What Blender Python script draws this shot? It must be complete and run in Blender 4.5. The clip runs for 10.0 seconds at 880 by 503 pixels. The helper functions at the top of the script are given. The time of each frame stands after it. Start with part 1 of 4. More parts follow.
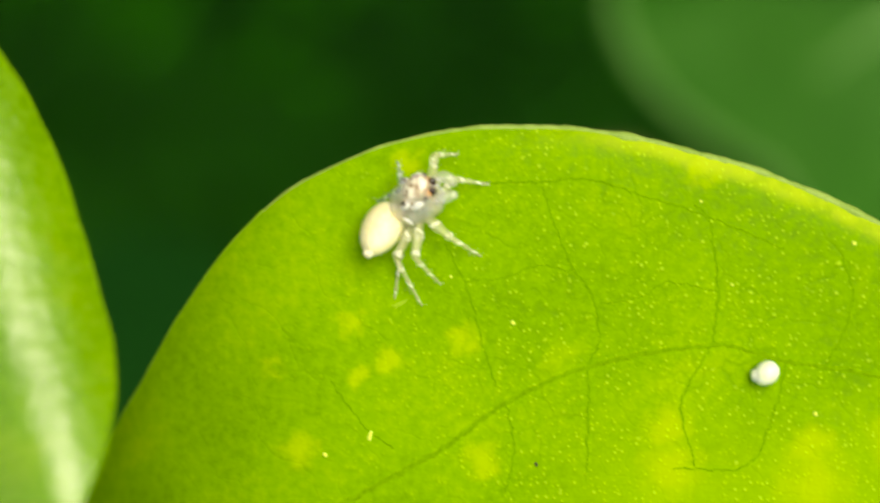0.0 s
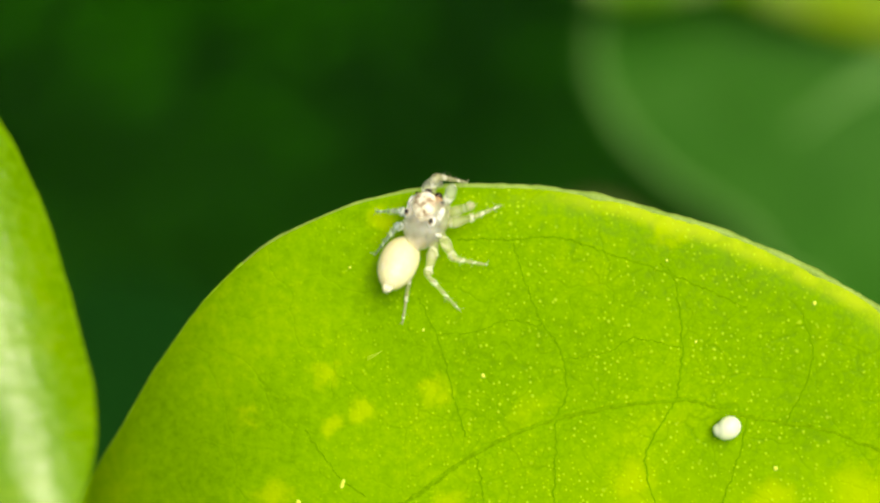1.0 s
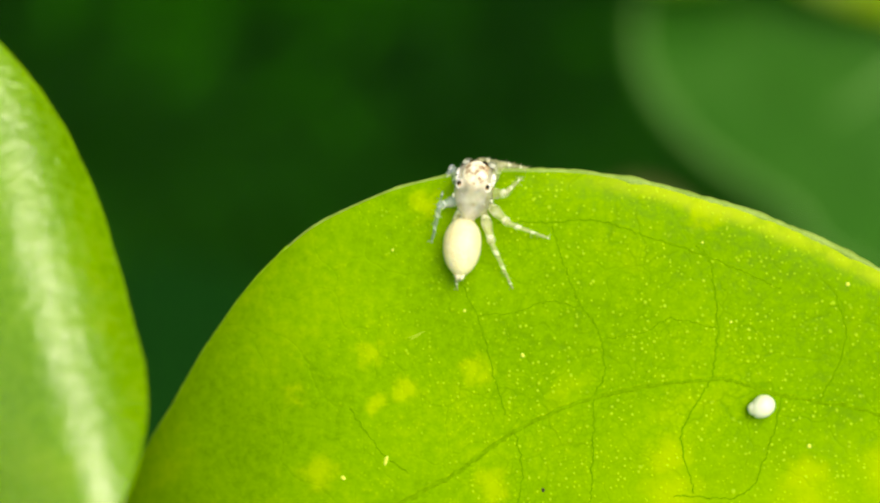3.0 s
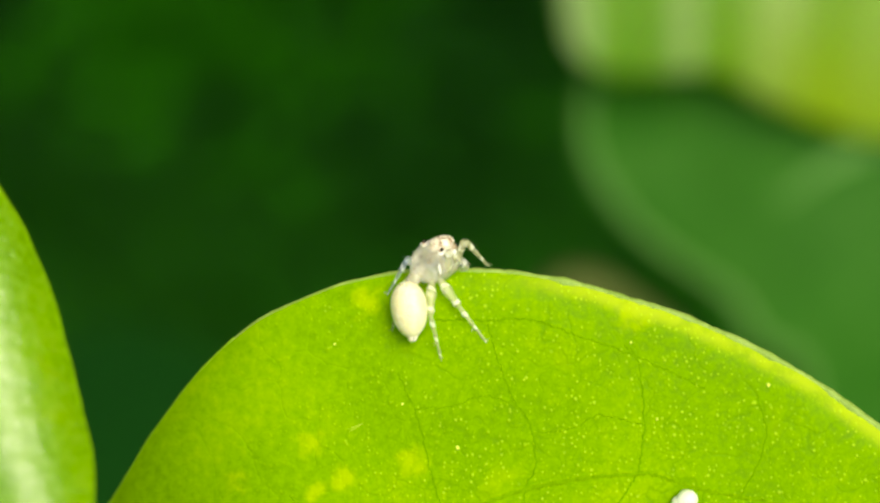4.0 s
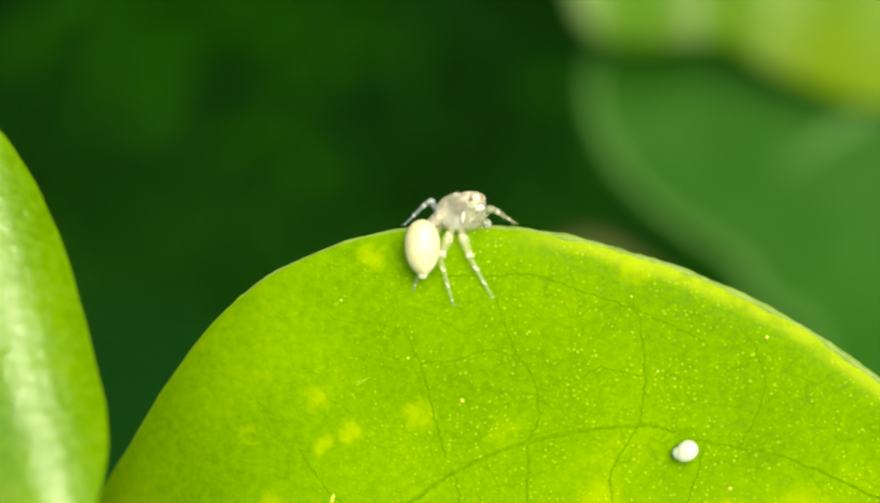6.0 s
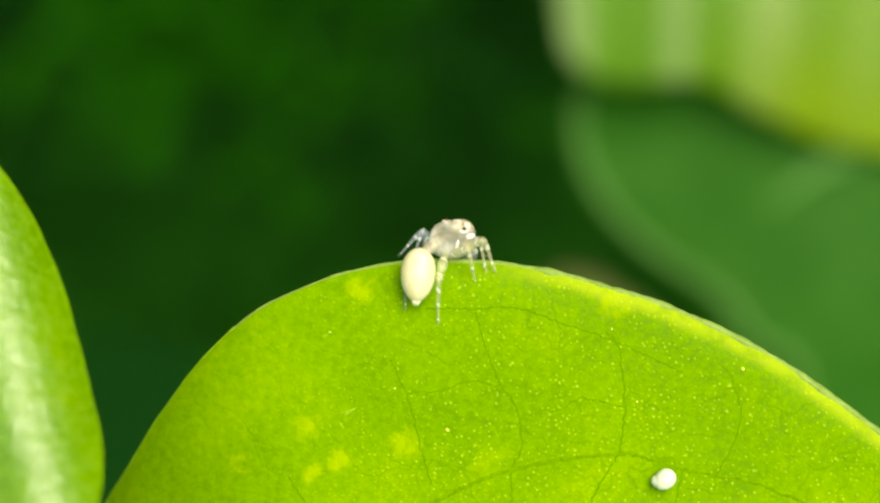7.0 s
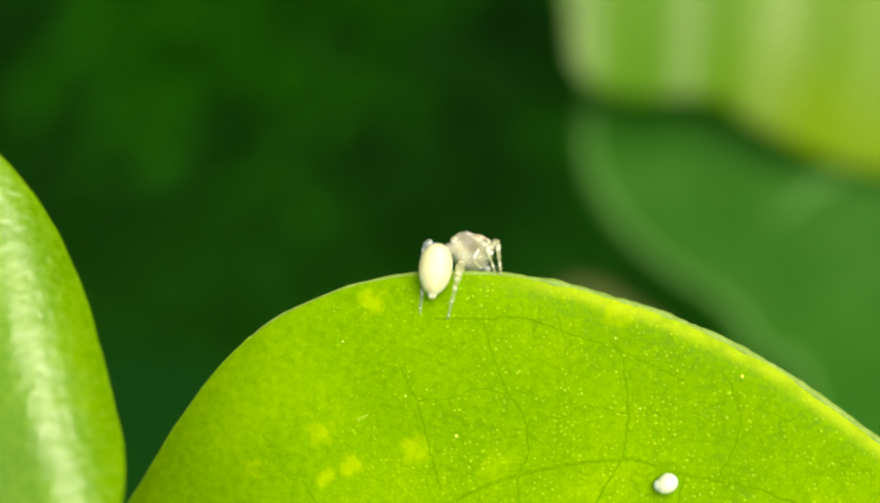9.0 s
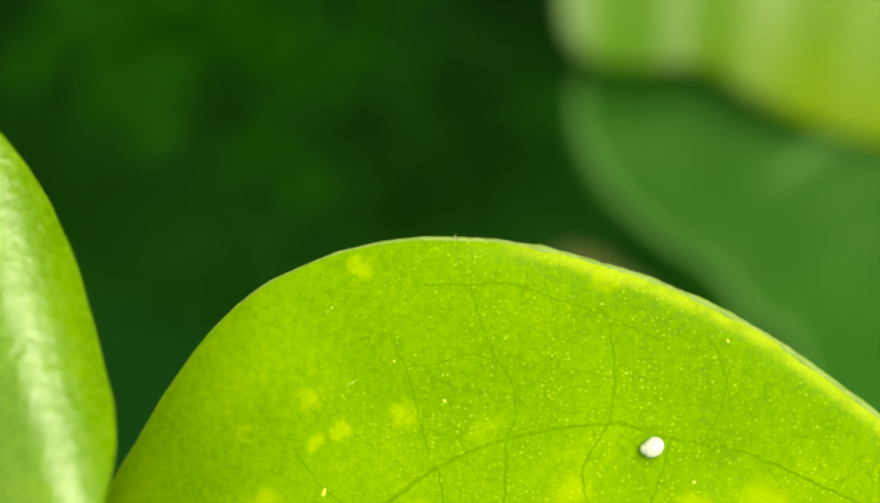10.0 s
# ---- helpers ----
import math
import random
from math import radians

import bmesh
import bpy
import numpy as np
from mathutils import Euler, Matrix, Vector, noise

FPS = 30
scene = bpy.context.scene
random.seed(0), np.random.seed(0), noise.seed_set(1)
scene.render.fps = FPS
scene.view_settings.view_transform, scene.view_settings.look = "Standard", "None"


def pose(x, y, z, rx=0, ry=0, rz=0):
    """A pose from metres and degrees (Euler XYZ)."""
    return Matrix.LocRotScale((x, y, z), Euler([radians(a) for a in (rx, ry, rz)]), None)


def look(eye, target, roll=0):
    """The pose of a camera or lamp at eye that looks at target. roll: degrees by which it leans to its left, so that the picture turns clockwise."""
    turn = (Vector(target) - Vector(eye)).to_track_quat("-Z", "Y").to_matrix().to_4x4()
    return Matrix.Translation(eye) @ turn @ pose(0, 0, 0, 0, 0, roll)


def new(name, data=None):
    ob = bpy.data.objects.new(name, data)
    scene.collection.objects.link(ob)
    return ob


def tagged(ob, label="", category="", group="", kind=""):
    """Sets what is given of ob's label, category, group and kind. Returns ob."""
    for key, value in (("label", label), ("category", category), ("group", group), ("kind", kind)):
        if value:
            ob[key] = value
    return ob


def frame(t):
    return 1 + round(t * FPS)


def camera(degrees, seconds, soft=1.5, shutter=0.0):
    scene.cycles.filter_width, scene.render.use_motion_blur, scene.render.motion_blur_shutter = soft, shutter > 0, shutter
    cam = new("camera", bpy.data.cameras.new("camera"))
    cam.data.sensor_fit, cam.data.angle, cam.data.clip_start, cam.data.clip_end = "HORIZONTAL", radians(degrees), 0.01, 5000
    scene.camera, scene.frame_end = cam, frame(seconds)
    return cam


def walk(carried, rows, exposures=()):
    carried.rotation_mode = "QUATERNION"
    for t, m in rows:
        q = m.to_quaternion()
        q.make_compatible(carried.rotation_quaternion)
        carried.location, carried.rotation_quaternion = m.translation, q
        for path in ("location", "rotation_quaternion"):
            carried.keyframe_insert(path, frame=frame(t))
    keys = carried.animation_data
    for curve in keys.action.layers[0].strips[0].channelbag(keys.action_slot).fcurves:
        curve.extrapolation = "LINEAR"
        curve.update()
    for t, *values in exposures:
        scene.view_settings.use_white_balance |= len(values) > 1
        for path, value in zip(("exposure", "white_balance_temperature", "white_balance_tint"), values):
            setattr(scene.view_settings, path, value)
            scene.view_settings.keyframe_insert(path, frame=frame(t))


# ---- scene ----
MM = 0.001
cam = camera(27.6, 10.0, soft=2.3, shutter=0.3)
walk(cam, [
    (0.0, pose(0.00064, -0.05088, 0.64092, 53.925, 0.354, 0.435)),
    (0.3, pose(0.00033, -0.05124, 0.64123, 55.083, 1.016, 1.739)),
    (0.5, pose(0.00012, -0.05148, 0.64144, 54.959, 0.681, 1.590)),
    (0.7, pose(0.00046, -0.05182, 0.64179, 54.159, 0.759, 2.088)),
    (1.0, pose(0.00098, -0.05234, 0.64230, 55.437, -0.650, 0.452)),
    (1.2, pose(0.00095, -0.05304, 0.64300, 55.600, -0.426, 1.055)),
    (1.5, pose(0.00091, -0.05409, 0.64406, 55.586, -0.246, 1.377)),
    (1.8, pose(0.00121, -0.05438, 0.64362, 54.630, -0.350, 0.498)),
    (2.0, pose(0.00142, -0.05458, 0.64333, 54.293, 0.421, 0.967)),
    (2.2, pose(0.00164, -0.05416, 0.64308, 56.017, 0.168, 1.136)),
    (3.3, pose(0.00118, -0.05374, 0.64367, 54.606, 0.381, 1.690)),
    (3.5, pose(0.00125, -0.05432, 0.64449, 56.138, -0.158, 1.318)),
    (3.9, pose(0.00166, -0.05534, 0.64569, 57.395, -1.220, 1.023)),
    (4.0, pose(0.00176, -0.05560, 0.64598, 57.038, -1.456, 0.985)),
    (4.2, pose(0.00131, -0.05525, 0.64597, 56.609, -1.241, 1.206)),
    (4.5, pose(0.00064, -0.05472, 0.64595, 57.497, -0.862, 1.636)),
    (4.8, pose(0.00088, -0.05473, 0.64588, 56.694, 0.240, 3.369)),
    (5.0, pose(0.00103, -0.05473, 0.64583, 57.151, -1.378, 1.172)),
    (5.5, pose(0.00140, -0.05567, 0.64573, 57.465, -0.259, 2.496)),
    (5.7, pose(0.00168, -0.05629, 0.64589, 56.111, -0.285, 1.286)),
    (6.0, pose(0.00211, -0.05722, 0.64613, 56.264, -0.908, 1.085)),
    (6.2, pose(0.00225, -0.05760, 0.64635, 57.402, -1.516, 0.767)),
    (7.3, pose(0.00230, -0.05954, 0.64748, 57.403, -1.055, 0.916)),
    (7.5, pose(0.00230, -0.05966, 0.64748, 57.383, -1.029, 0.900)),
    (7.7, pose(0.00240, -0.05989, 0.64758, 58.009, -0.988, 0.739)),
    (8.0, pose(0.00256, -0.06022, 0.64773, 56.457, -0.815, 0.677)),
    (8.3, pose(0.00258, -0.06074, 0.64823, 56.949, -1.214, 0.457)),
    (8.5, pose(0.00259, -0.06109, 0.64856, 56.914, -0.998, 0.937)),
    (8.7, pose(0.00253, -0.06119, 0.64866, 57.852, -0.816, 1.396)),
    (9.0, pose(0.00244, -0.06134, 0.64879, 57.745, -0.880, 1.150)),
    (9.2, pose(0.00245, -0.06142, 0.64886, 58.305, -1.486, 0.654)),
    (9.5, pose(0.00246, -0.06154, 0.64897, 57.350, -1.217, 1.033)),
    (9.8, pose(0.00268, -0.06178, 0.64898, 57.056, -1.408, 0.871)),
    (10.0, pose(0.00282, -0.06195, 0.64898, 56.803, -0.814, 0.974)),
], exposures=[(0.0, 0.5, 8400, 3), (2.2, 0.5, 8300, 2), (3.5, 0.53, 8200, 1), (4.2, 0.6, 8100, 0), (10.0, 0.62, 8100, 0)])
cam.data.dof.use_dof = True
cam.data.dof.aperture_fstop = 22.5

# The leaf's own axes: x across, y towards its tip, z out of its face. Lengths below are in millimetres.
LEAF = pose(0, 0, 0.6, 55, 0, 0)

# ---- light ----
world = bpy.data.worlds.new("sky")
scene.world = world
world.use_nodes = True
wn = world.node_tree.nodes
sky = wn.new("ShaderNodeTexSky")
sky.sky_type = "NISHITA"
sky.sun_disc = False
SUN_TO = Vector((0.30, -0.52, 0.80)).normalized()
sky.sun_elevation = math.asin(SUN_TO.z)
sky.sun_rotation = math.atan2(SUN_TO.x, SUN_TO.y)
world.node_tree.links.new(sky.outputs[0], wn["Background"].inputs[0])
wn["Background"].inputs[1].default_value = 0.13
sun_data = bpy.data.lights.new("sun", "SUN")
sun_data.energy = 2.8
sun_data.angle = radians(45)
sun_data.color = (1.0, 0.95, 0.86)
sun = new("sun", sun_data)
sun.matrix_world = look(SUN_TO * 5, (0, 0, 0))


# ---- materials ----
class Nodes:
    """Short hand for a node material."""

    def __init__(self, name):
        self.mat = bpy.data.materials.new(name)
        self.mat.use_nodes = True
        self.tree = self.mat.node_tree
        self.bsdf = self.tree.nodes["Principled BSDF"]
        self.out = self.tree.nodes["Material Output"]

    def add(self, kind, **values):
        node = self.tree.nodes.new(kind)
        if "operation" in values:
            node.operation = values["operation"]
        if "interpolation_type" in values:
            node.interpolation_type = values["interpolation_type"]
        if "data_type" in values:
            node.data_type = values["data_type"]
            node.blend_type = values["blend_type"]
        if "feature" in values:
            node.feature = values["feature"]
        if "voronoi_dimensions" in values:
            node.voronoi_dimensions = values["voronoi_dimensions"]
        if "attribute_name" in values:
            node.attribute_name = values["attribute_name"]
        return node

    def link(self, a, b):
        self.tree.links.new(a, b)

    def coords(self, scale=1.0):
        tc = self.add("ShaderNodeTexCoord")
        mp = self.add("ShaderNodeMapping")
        mp.inputs["Scale"].default_value = (scale, scale, scale)
        self.link(tc.outputs["Object"], mp.inputs[0])
        return mp.outputs[0]

    def noise(self, co, scale, detail=3.0, rough=0.55):
        n = self.add("ShaderNodeTexNoise")
        n.inputs["Scale"].default_value = scale
        n.inputs["Detail"].default_value = detail
        n.inputs["Roughness"].default_value = rough
        self.link(co, n.inputs["Vector"])
        return n.outputs["Fac"]

    def ramp(self, fac, stops):
        r = self.add("ShaderNodeValToRGB")
        while len(r.color_ramp.elements) < len(stops):
            r.color_ramp.elements.new(0.5)
        for e, (p, c) in zip(r.color_ramp.elements, stops):
            e.position, e.color = p, (*c, 1)
        self.link(fac, r.inputs[0])
        return r.outputs[0]

    def steps(self, fac, a, b, low=0.0, high=1.0):
        m = self.add("ShaderNodeMapRange", interpolation_type="SMOOTHSTEP")
        for i, v in ((1, a), (2, b), (3, low), (4, high)):
            m.inputs[i].default_value = v
        self.link(fac, m.inputs[0])
        return m.outputs[0]

    def mix(self, fac, a, b, blend="MIX"):
        m = self.add("ShaderNodeMix", data_type="RGBA", blend_type=blend)
        for sock, v in ((m.inputs[0], fac), (m.inputs[6], a), (m.inputs[7], b)):
            if isinstance(v, tuple):
                sock.default_value = (*v, 1)
            elif isinstance(v, (int, float)):
                sock.default_value = v
            else:
                self.link(v, sock)
        return m.outputs[2]

    def maths(self, op, a, b=0.0):
        m = self.add("ShaderNodeMath", operation=op)
        for sock, v in ((m.inputs[0], a), (m.inputs[1], b)):
            if isinstance(v, (int, float)):
                sock.default_value = v
            else:
                self.link(v, sock)
        return m.outputs[0]

    def bump(self, height, strength, distance):
        b = self.add("ShaderNodeBump")
        b.inputs["Strength"].default_value = strength
        b.inputs["Distance"].default_value = distance
        self.link(height, b.inputs["Height"])
        self.link(b.outputs[0], self.bsdf.inputs["Normal"])
        return b

    def set(self, **values):
        for key, value in values.items():
            sock = self.bsdf.inputs[key.replace("_", " ")]
            if isinstance(value, (int, float)):
                sock.default_value = value
            elif isinstance(value, tuple):
                sock.default_value = (*value, 1) if len(value) == 3 and sock.type == "RGBA" else value
            else:
                self.link(value, sock)
        return self

    def translucent(self, colour, amount):
        """Mix light that comes through a thin blade into the surface."""
        t = self.add("ShaderNodeBsdfTranslucent")
        if isinstance(colour, tuple):
            t.inputs[0].default_value = (*colour, 1)
        else:
            self.link(colour, t.inputs[0])
        m = self.add("ShaderNodeMixShader")
        m.inputs[0].default_value = amount
        self.link(self.bsdf.outputs[0], m.inputs[1])
        self.link(t.outputs[0], m.inputs[2])
        self.link(m.outputs[0], self.out.inputs[0])


def leaf_face(name, low, mid, high, spots=(), speckle=1.0, rough=0.5, spec=0.16, bump=0.35, relief=0.00012, edge=0.0, coarse=0.0, coat=0.0):
    """Fresh leaf skin: mottled green, fine cell grain, pale oil dots, yellow blotches or painted sheen at the places in
    spots (mm, radius).
    """
    n = Nodes(name)
    co = n.coords(1000.0)
    broad = n.noise(co, 0.16, 3)
    fine = n.noise(co, 2.6, 4, 0.65)
    both = n.maths("ADD", n.maths("MULTIPLY", broad, 0.5), n.maths("MULTIPLY", fine, 0.5))
    colour = n.ramp(both, [(0.33, low), (0.5, mid), (0.68, high)])
    # faint mesh of the smallest veins
    warp = n.add("ShaderNodeVectorMath", operation="ADD")
    nz = n.add("ShaderNodeTexNoise")
    nz.inputs["Scale"].default_value = 0.8
    n.link(co, nz.inputs["Vector"])
    sub = n.add("ShaderNodeVectorMath", operation="MULTIPLY_ADD")
    sub.inputs[1].default_value = (1.4, 1.4, 1.4)
    sub.inputs[2].default_value = (-0.7, -0.7, -0.7)
    n.link(nz.outputs["Color"], sub.inputs[0])
    n.link(co, warp.inputs[0])
    n.link(sub.outputs[0], warp.inputs[1])
    cells = n.add("ShaderNodeTexVoronoi", feature="DISTANCE_TO_EDGE")
    cells.inputs["Scale"].default_value = 0.42
    n.link(warp.outputs[0], cells.inputs["Vector"])
    mesh_line = n.steps(cells.outputs["Distance"], 0.0, 0.035, 0.55, 0.0)
    spot = n.add("ShaderNodeSeparateXYZ")
    n.link(co, spot.inputs[0])
    young = n.maths("MULTIPLY", n.steps(n.noise(co, 0.3, 1), 0.4, 0.62), n.steps(spot.outputs[0], -5.0, 4.0, 0.1, 1.0))
    colour = n.mix(n.maths("MULTIPLY", mesh_line, young), colour, low)
    # tiny cells, darker along their walls
    if speckle >= 1:
        small = n.add("ShaderNodeTexVoronoi", feature="DISTANCE_TO_EDGE", voronoi_dimensions="2D")
        small.inputs["Scale"].default_value = 4.2
        n.link(warp.outputs[0], small.inputs["Vector"])
        wall = n.maths("MULTIPLY", n.steps(small.outputs["Distance"], 0.0, 0.16, 0.55, 0.0), n.steps(n.noise(co, 0.5, 2), 0.35, 0.6, 0.25, 1.0))
        colour = n.mix(n.maths("MULTIPLY", wall, n.steps(spot.outputs[0], -6.0, 3.0, 0.1, 1.0)), colour, low)
        # a paler stretch of the blade below its main vein
        pale = n.steps(n.maths("ADD", spot.outputs[1], n.maths("MULTIPLY", n.noise(co, 0.5, 3), 4.0)), -3.5, 0.8, 0.6, 0.0)
        colour = n.mix(n.maths("MULTIPLY", pale, n.steps(spot.outputs[0], 2.0, 8.0)), colour, high)
    # blotches; on the far leaf they paint its sheen
    total = None
    wob = n.maths("MULTIPLY", n.maths("SUBTRACT", n.noise(co, 1.5, 3), 0.5), 1.5)
    for x, y, r in spots:
        d = n.add("ShaderNodeVectorMath", operation="DISTANCE")
        d.inputs[1].default_value = (x, y, 0)
        n.link(co, d.inputs[0])
        blot = n.steps(n.maths("ADD", d.outputs["Value"], wob), r * 0.2, r * 1.7, 1.0, 0.0)
        total = blot if total is None else n.maths("MAXIMUM", total, blot)
    haze = n.steps(n.noise(co, 0.34, 2), 0.58, 0.8, 0.0, 0.3)
    total = haze if total is None else n.maths("MAXIMUM", n.maths("MULTIPLY", total, 0.92), haze)
    colour = n.mix(total, colour, tuple(min(1, c * k + a) for c, k, a in zip(high, (1.25, 1.12, 1.0), (0.03, 0.0, 0.0))))
    # the outer edge is yellower towards the right
    rim = n.add("ShaderNodeAttribute", attribute_name="rim")
    px = n.add("ShaderNodeSeparateXYZ")
    n.link(co, px.inputs[0])
    edge_yellow = n.maths("MULTIPLY", n.steps(rim.outputs["Fac"], 0.3, 0.85), n.maths("MULTIPLY", n.steps(px.outputs[0], 2.0, 9.0, 0.0, edge), n.steps(n.noise(co, 0.9, 3), 0.3, 0.56, 0.5, 1.0)))
    colour = n.mix(edge_yellow, colour, (0.50, 0.64, 0.02))
    # oil dots of two sizes
    dots = None
    for scale, size, keep in ((3.6, 0.20, 0.34), (2.3, 0.15, 0.6), (1.1, 0.09, 0.6)):
        v = n.add("ShaderNodeTexVoronoi", feature="F1", voronoi_dimensions="2D")
        v.inputs["Scale"].default_value = scale
        n.link(co, v.inputs["Vector"])
        sep = n.add("ShaderNodeSeparateColor")
        n.link(v.outputs["Color"], sep.inputs[0])
        one = n.maths("MULTIPLY", n.steps(n.maths("DIVIDE", v.outputs["Distance"], n.maths("ADD", n.maths("MULTIPLY", sep.outputs[1], 1.0), 0.45)), size * 0.35, size * 1.05, 1.0, 0.0), n.steps(sep.outputs[0], keep, keep + 0.3))
        dots = one if dots is None else n.maths("MAXIMUM", dots, one)
    place = n.add("ShaderNodeSeparateXYZ")
    n.link(co, place.inputs[0])
    where = n.maths("MULTIPLY", n.steps(place.outputs[0], -8.0, 4.0, 0.08, 1.0), n.steps(n.noise(co, 0.45, 3), 0.36, 0.6, 0.2, 1.0))
    dots = n.maths("MULTIPLY", n.maths("MULTIPLY", dots, where), speckle)
    colour = n.mix(n.maths("MULTIPLY", dots, 0.6), colour, (0.56, 0.80, 0.045))
    height = n.maths("ADD", n.maths("MULTIPLY", fine, 0.6), n.maths("MULTIPLY", dots, 0.6))
    height = n.maths("SUBTRACT", height, n.maths("MULTIPLY", mesh_line, 0.25))
    if coarse:
        height = n.maths("ADD", n.maths("MULTIPLY", height, 0.5), n.maths("MULTIPLY", n.noise(co, 2.5, 1), coarse * 2.0))
    n.bump(height, bump, relief)
    n.set(Base_Color=colour, Roughness=n.steps(fine, 0.3, 0.7, rough - 0.08, rough + 0.12), Specular_IOR_Level=spec, Coat_Weight=coat, Coat_Roughness=0.3)
    n.translucent(n.mix(1.0, colour, (0.9, 1.0, 0.35), "MULTIPLY"), 0.22)
    return n.mat


def plain(name, colour, other, scale, rough=0.5, spec=0.4, sss=0.0, radius=(1, 1, 0.6), bump=0.0, depth=0.00005, see=0.0):
    """A surface with grain at two scales between two colours."""
    n = Nodes(name)
    co = n.coords(1000.0)
    a, b = n.noise(co, scale, 3), n.noise(co, scale * 6, 3)
    fac = n.maths("ADD", n.maths("MULTIPLY", a, 0.65), n.maths("MULTIPLY", b, 0.35))
    n.set(Base_Color=n.ramp(fac, [(0.32, colour), (0.68, other)]), Roughness=rough, Specular_IOR_Level=spec)
    if sss:
        n.set(Subsurface_Weight=sss, Subsurface_Radius=radius, Subsurface_Scale=0.0004)
    if bump:
        n.bump(b, bump, depth)
    if see:
        t = n.add("ShaderNodeBsdfTransparent")
        m = n.add("ShaderNodeMixShader")
        m.inputs[0].default_value = see
        n.link(n.bsdf.outputs[0], m.inputs[1])
        n.link(t.outputs[0], m.inputs[2])
        n.link(m.outputs[0], n.out.inputs[0])
    return n.mat


SPOTS = [(0.85, -0.15, 0.5), (-6.35, -1.2, 0.45), (-1.9, -0.9, 0.45), (1.6, -4.5, 0.55), (-5.2, -4.2, 0.6), (-3.2, 0.5, 0.4),
         (8.3, -3.3, 0.7), (13.5, -4.0, 0.7), (-7.7, -2.4, 0.4), (9.6, 6.2, 0.6), (-1.2, 6.3, 0.5), (-6.4, 0.3, 0.28), (-6.2, -0.5, 0.28), (-2.9, -1.4, 0.35), (8.4, -4.9, 0.9), (13.6, -5.4, 1.1), (16.8, -3.8, 0.9)]
M_LEAF = leaf_face("leaf_skin", (0.13, 0.30, 0.001), (0.20, 0.41, 0.001), (0.29, 0.50, 0.002), SPOTS, spec=0.08, bump=0.42, edge=0.8)
M_SIDE = leaf_face("side_leaf_skin", (0.12, 0.285, 0.0005), (0.17, 0.365, 0.0005), (0.225, 0.43, 0.0005), speckle=0.2, rough=0.27, spec=0.85, bump=0.8, relief=0.00014, coarse=0.30, coat=0.35)
# half shade is put into these dark greens, the spots paint a soft sheen
M_FAR = leaf_face("painted_shade_leaf_skin", (0.019, 0.130, 0.006), (0.029, 0.156, 0.010), (0.055, 0.208, 0.024), [(43, 20, 4.5), (38, 13, 4.0), (52, 25, 4.0)], speckle=0.0, rough=0.45, spec=0.08)
# bluish-green leaf skin darkened in its colour to stand for shade
M_TEAL = leaf_face("shade_teal_leaf_skin", (0.004, 0.054, 0.006), (0.007, 0.066, 0.008), (0.010, 0.080, 0.010), speckle=0.0, rough=0.7, spec=0.02)
M_DEEP = leaf_face("deep_leaf_skin", (0.0145, 0.132, 0.0035), (0.019, 0.154, 0.0045), (0.024, 0.178, 0.0065), speckle=0.0, rough=0.7, spec=0.02)
M_MARGIN = plain("leaf_margin", (0.17, 0.36, 0.006), (0.23, 0.42, 0.02), 0.7, 0.5, 0.3)
M_SIDEMARGIN = plain("side_margin", (0.15, 0.33, 0.002), (0.20, 0.39, 0.004), 0.7, 0.6, 0.1)
M_BROWN = plain("dry_margin", (0.16, 0.27, 0.03), (0.29, 0.42, 0.09), 1.6, 0.6, 0.3)
M_FARMARGIN = plain("far_margin", (0.075, 0.225, 0.03), (0.105, 0.265, 0.045), 0.2, 0.5, 0.4)
M_VEIN = plain("vein", (0.085, 0.21, 0.001), (0.155, 0.335, 0.001), 3.5, 0.7, 0.02)
M_RIB = plain("main_vein", (0.085, 0.19, 0.001), (0.19, 0.38, 0.001), 5.0, 0.7, 0.02)
M_FARVEIN = plain("far_vein", (0.09, 0.26, 0.045), (0.13, 0.30, 0.07), 0.3, 0.5, 0.2)
M_STALK = plain("green_stalk", (0.12, 0.22, 0.02), (0.18, 0.30, 0.04), 0.4, 0.5, 0.3)
M_BARK = plain("bark", (0.03, 0.04, 0.012), (0.055, 0.065, 0.022), 0.3, 0.8, 0.2, bump=0.6, depth=0.0005)
M_TWIG = plain("young_bark", (0.055, 0.078, 0.016), (0.085, 0.105, 0.028), 0.3, 0.8, 0.2, bump=0.6, depth=0.0005)
M_DARKLEAF = plain("undergrowth_leaf", (0.0148, 0.114, 0.0055), (0.018, 0.126, 0.0066), 0.02, 0.7, 0.05)
M_CANOPY = plain("canopy_leaf", (0.04, 0.14, 0.010), (0.06, 0.20, 0.015), 0.02, 0.6, 0.2)
M_SOIL = plain("soil", (0.018, 0.075, 0.008), (0.032, 0.11, 0.014), 0.01, 0.9, 0.1, bump=0.8, depth=0.01)


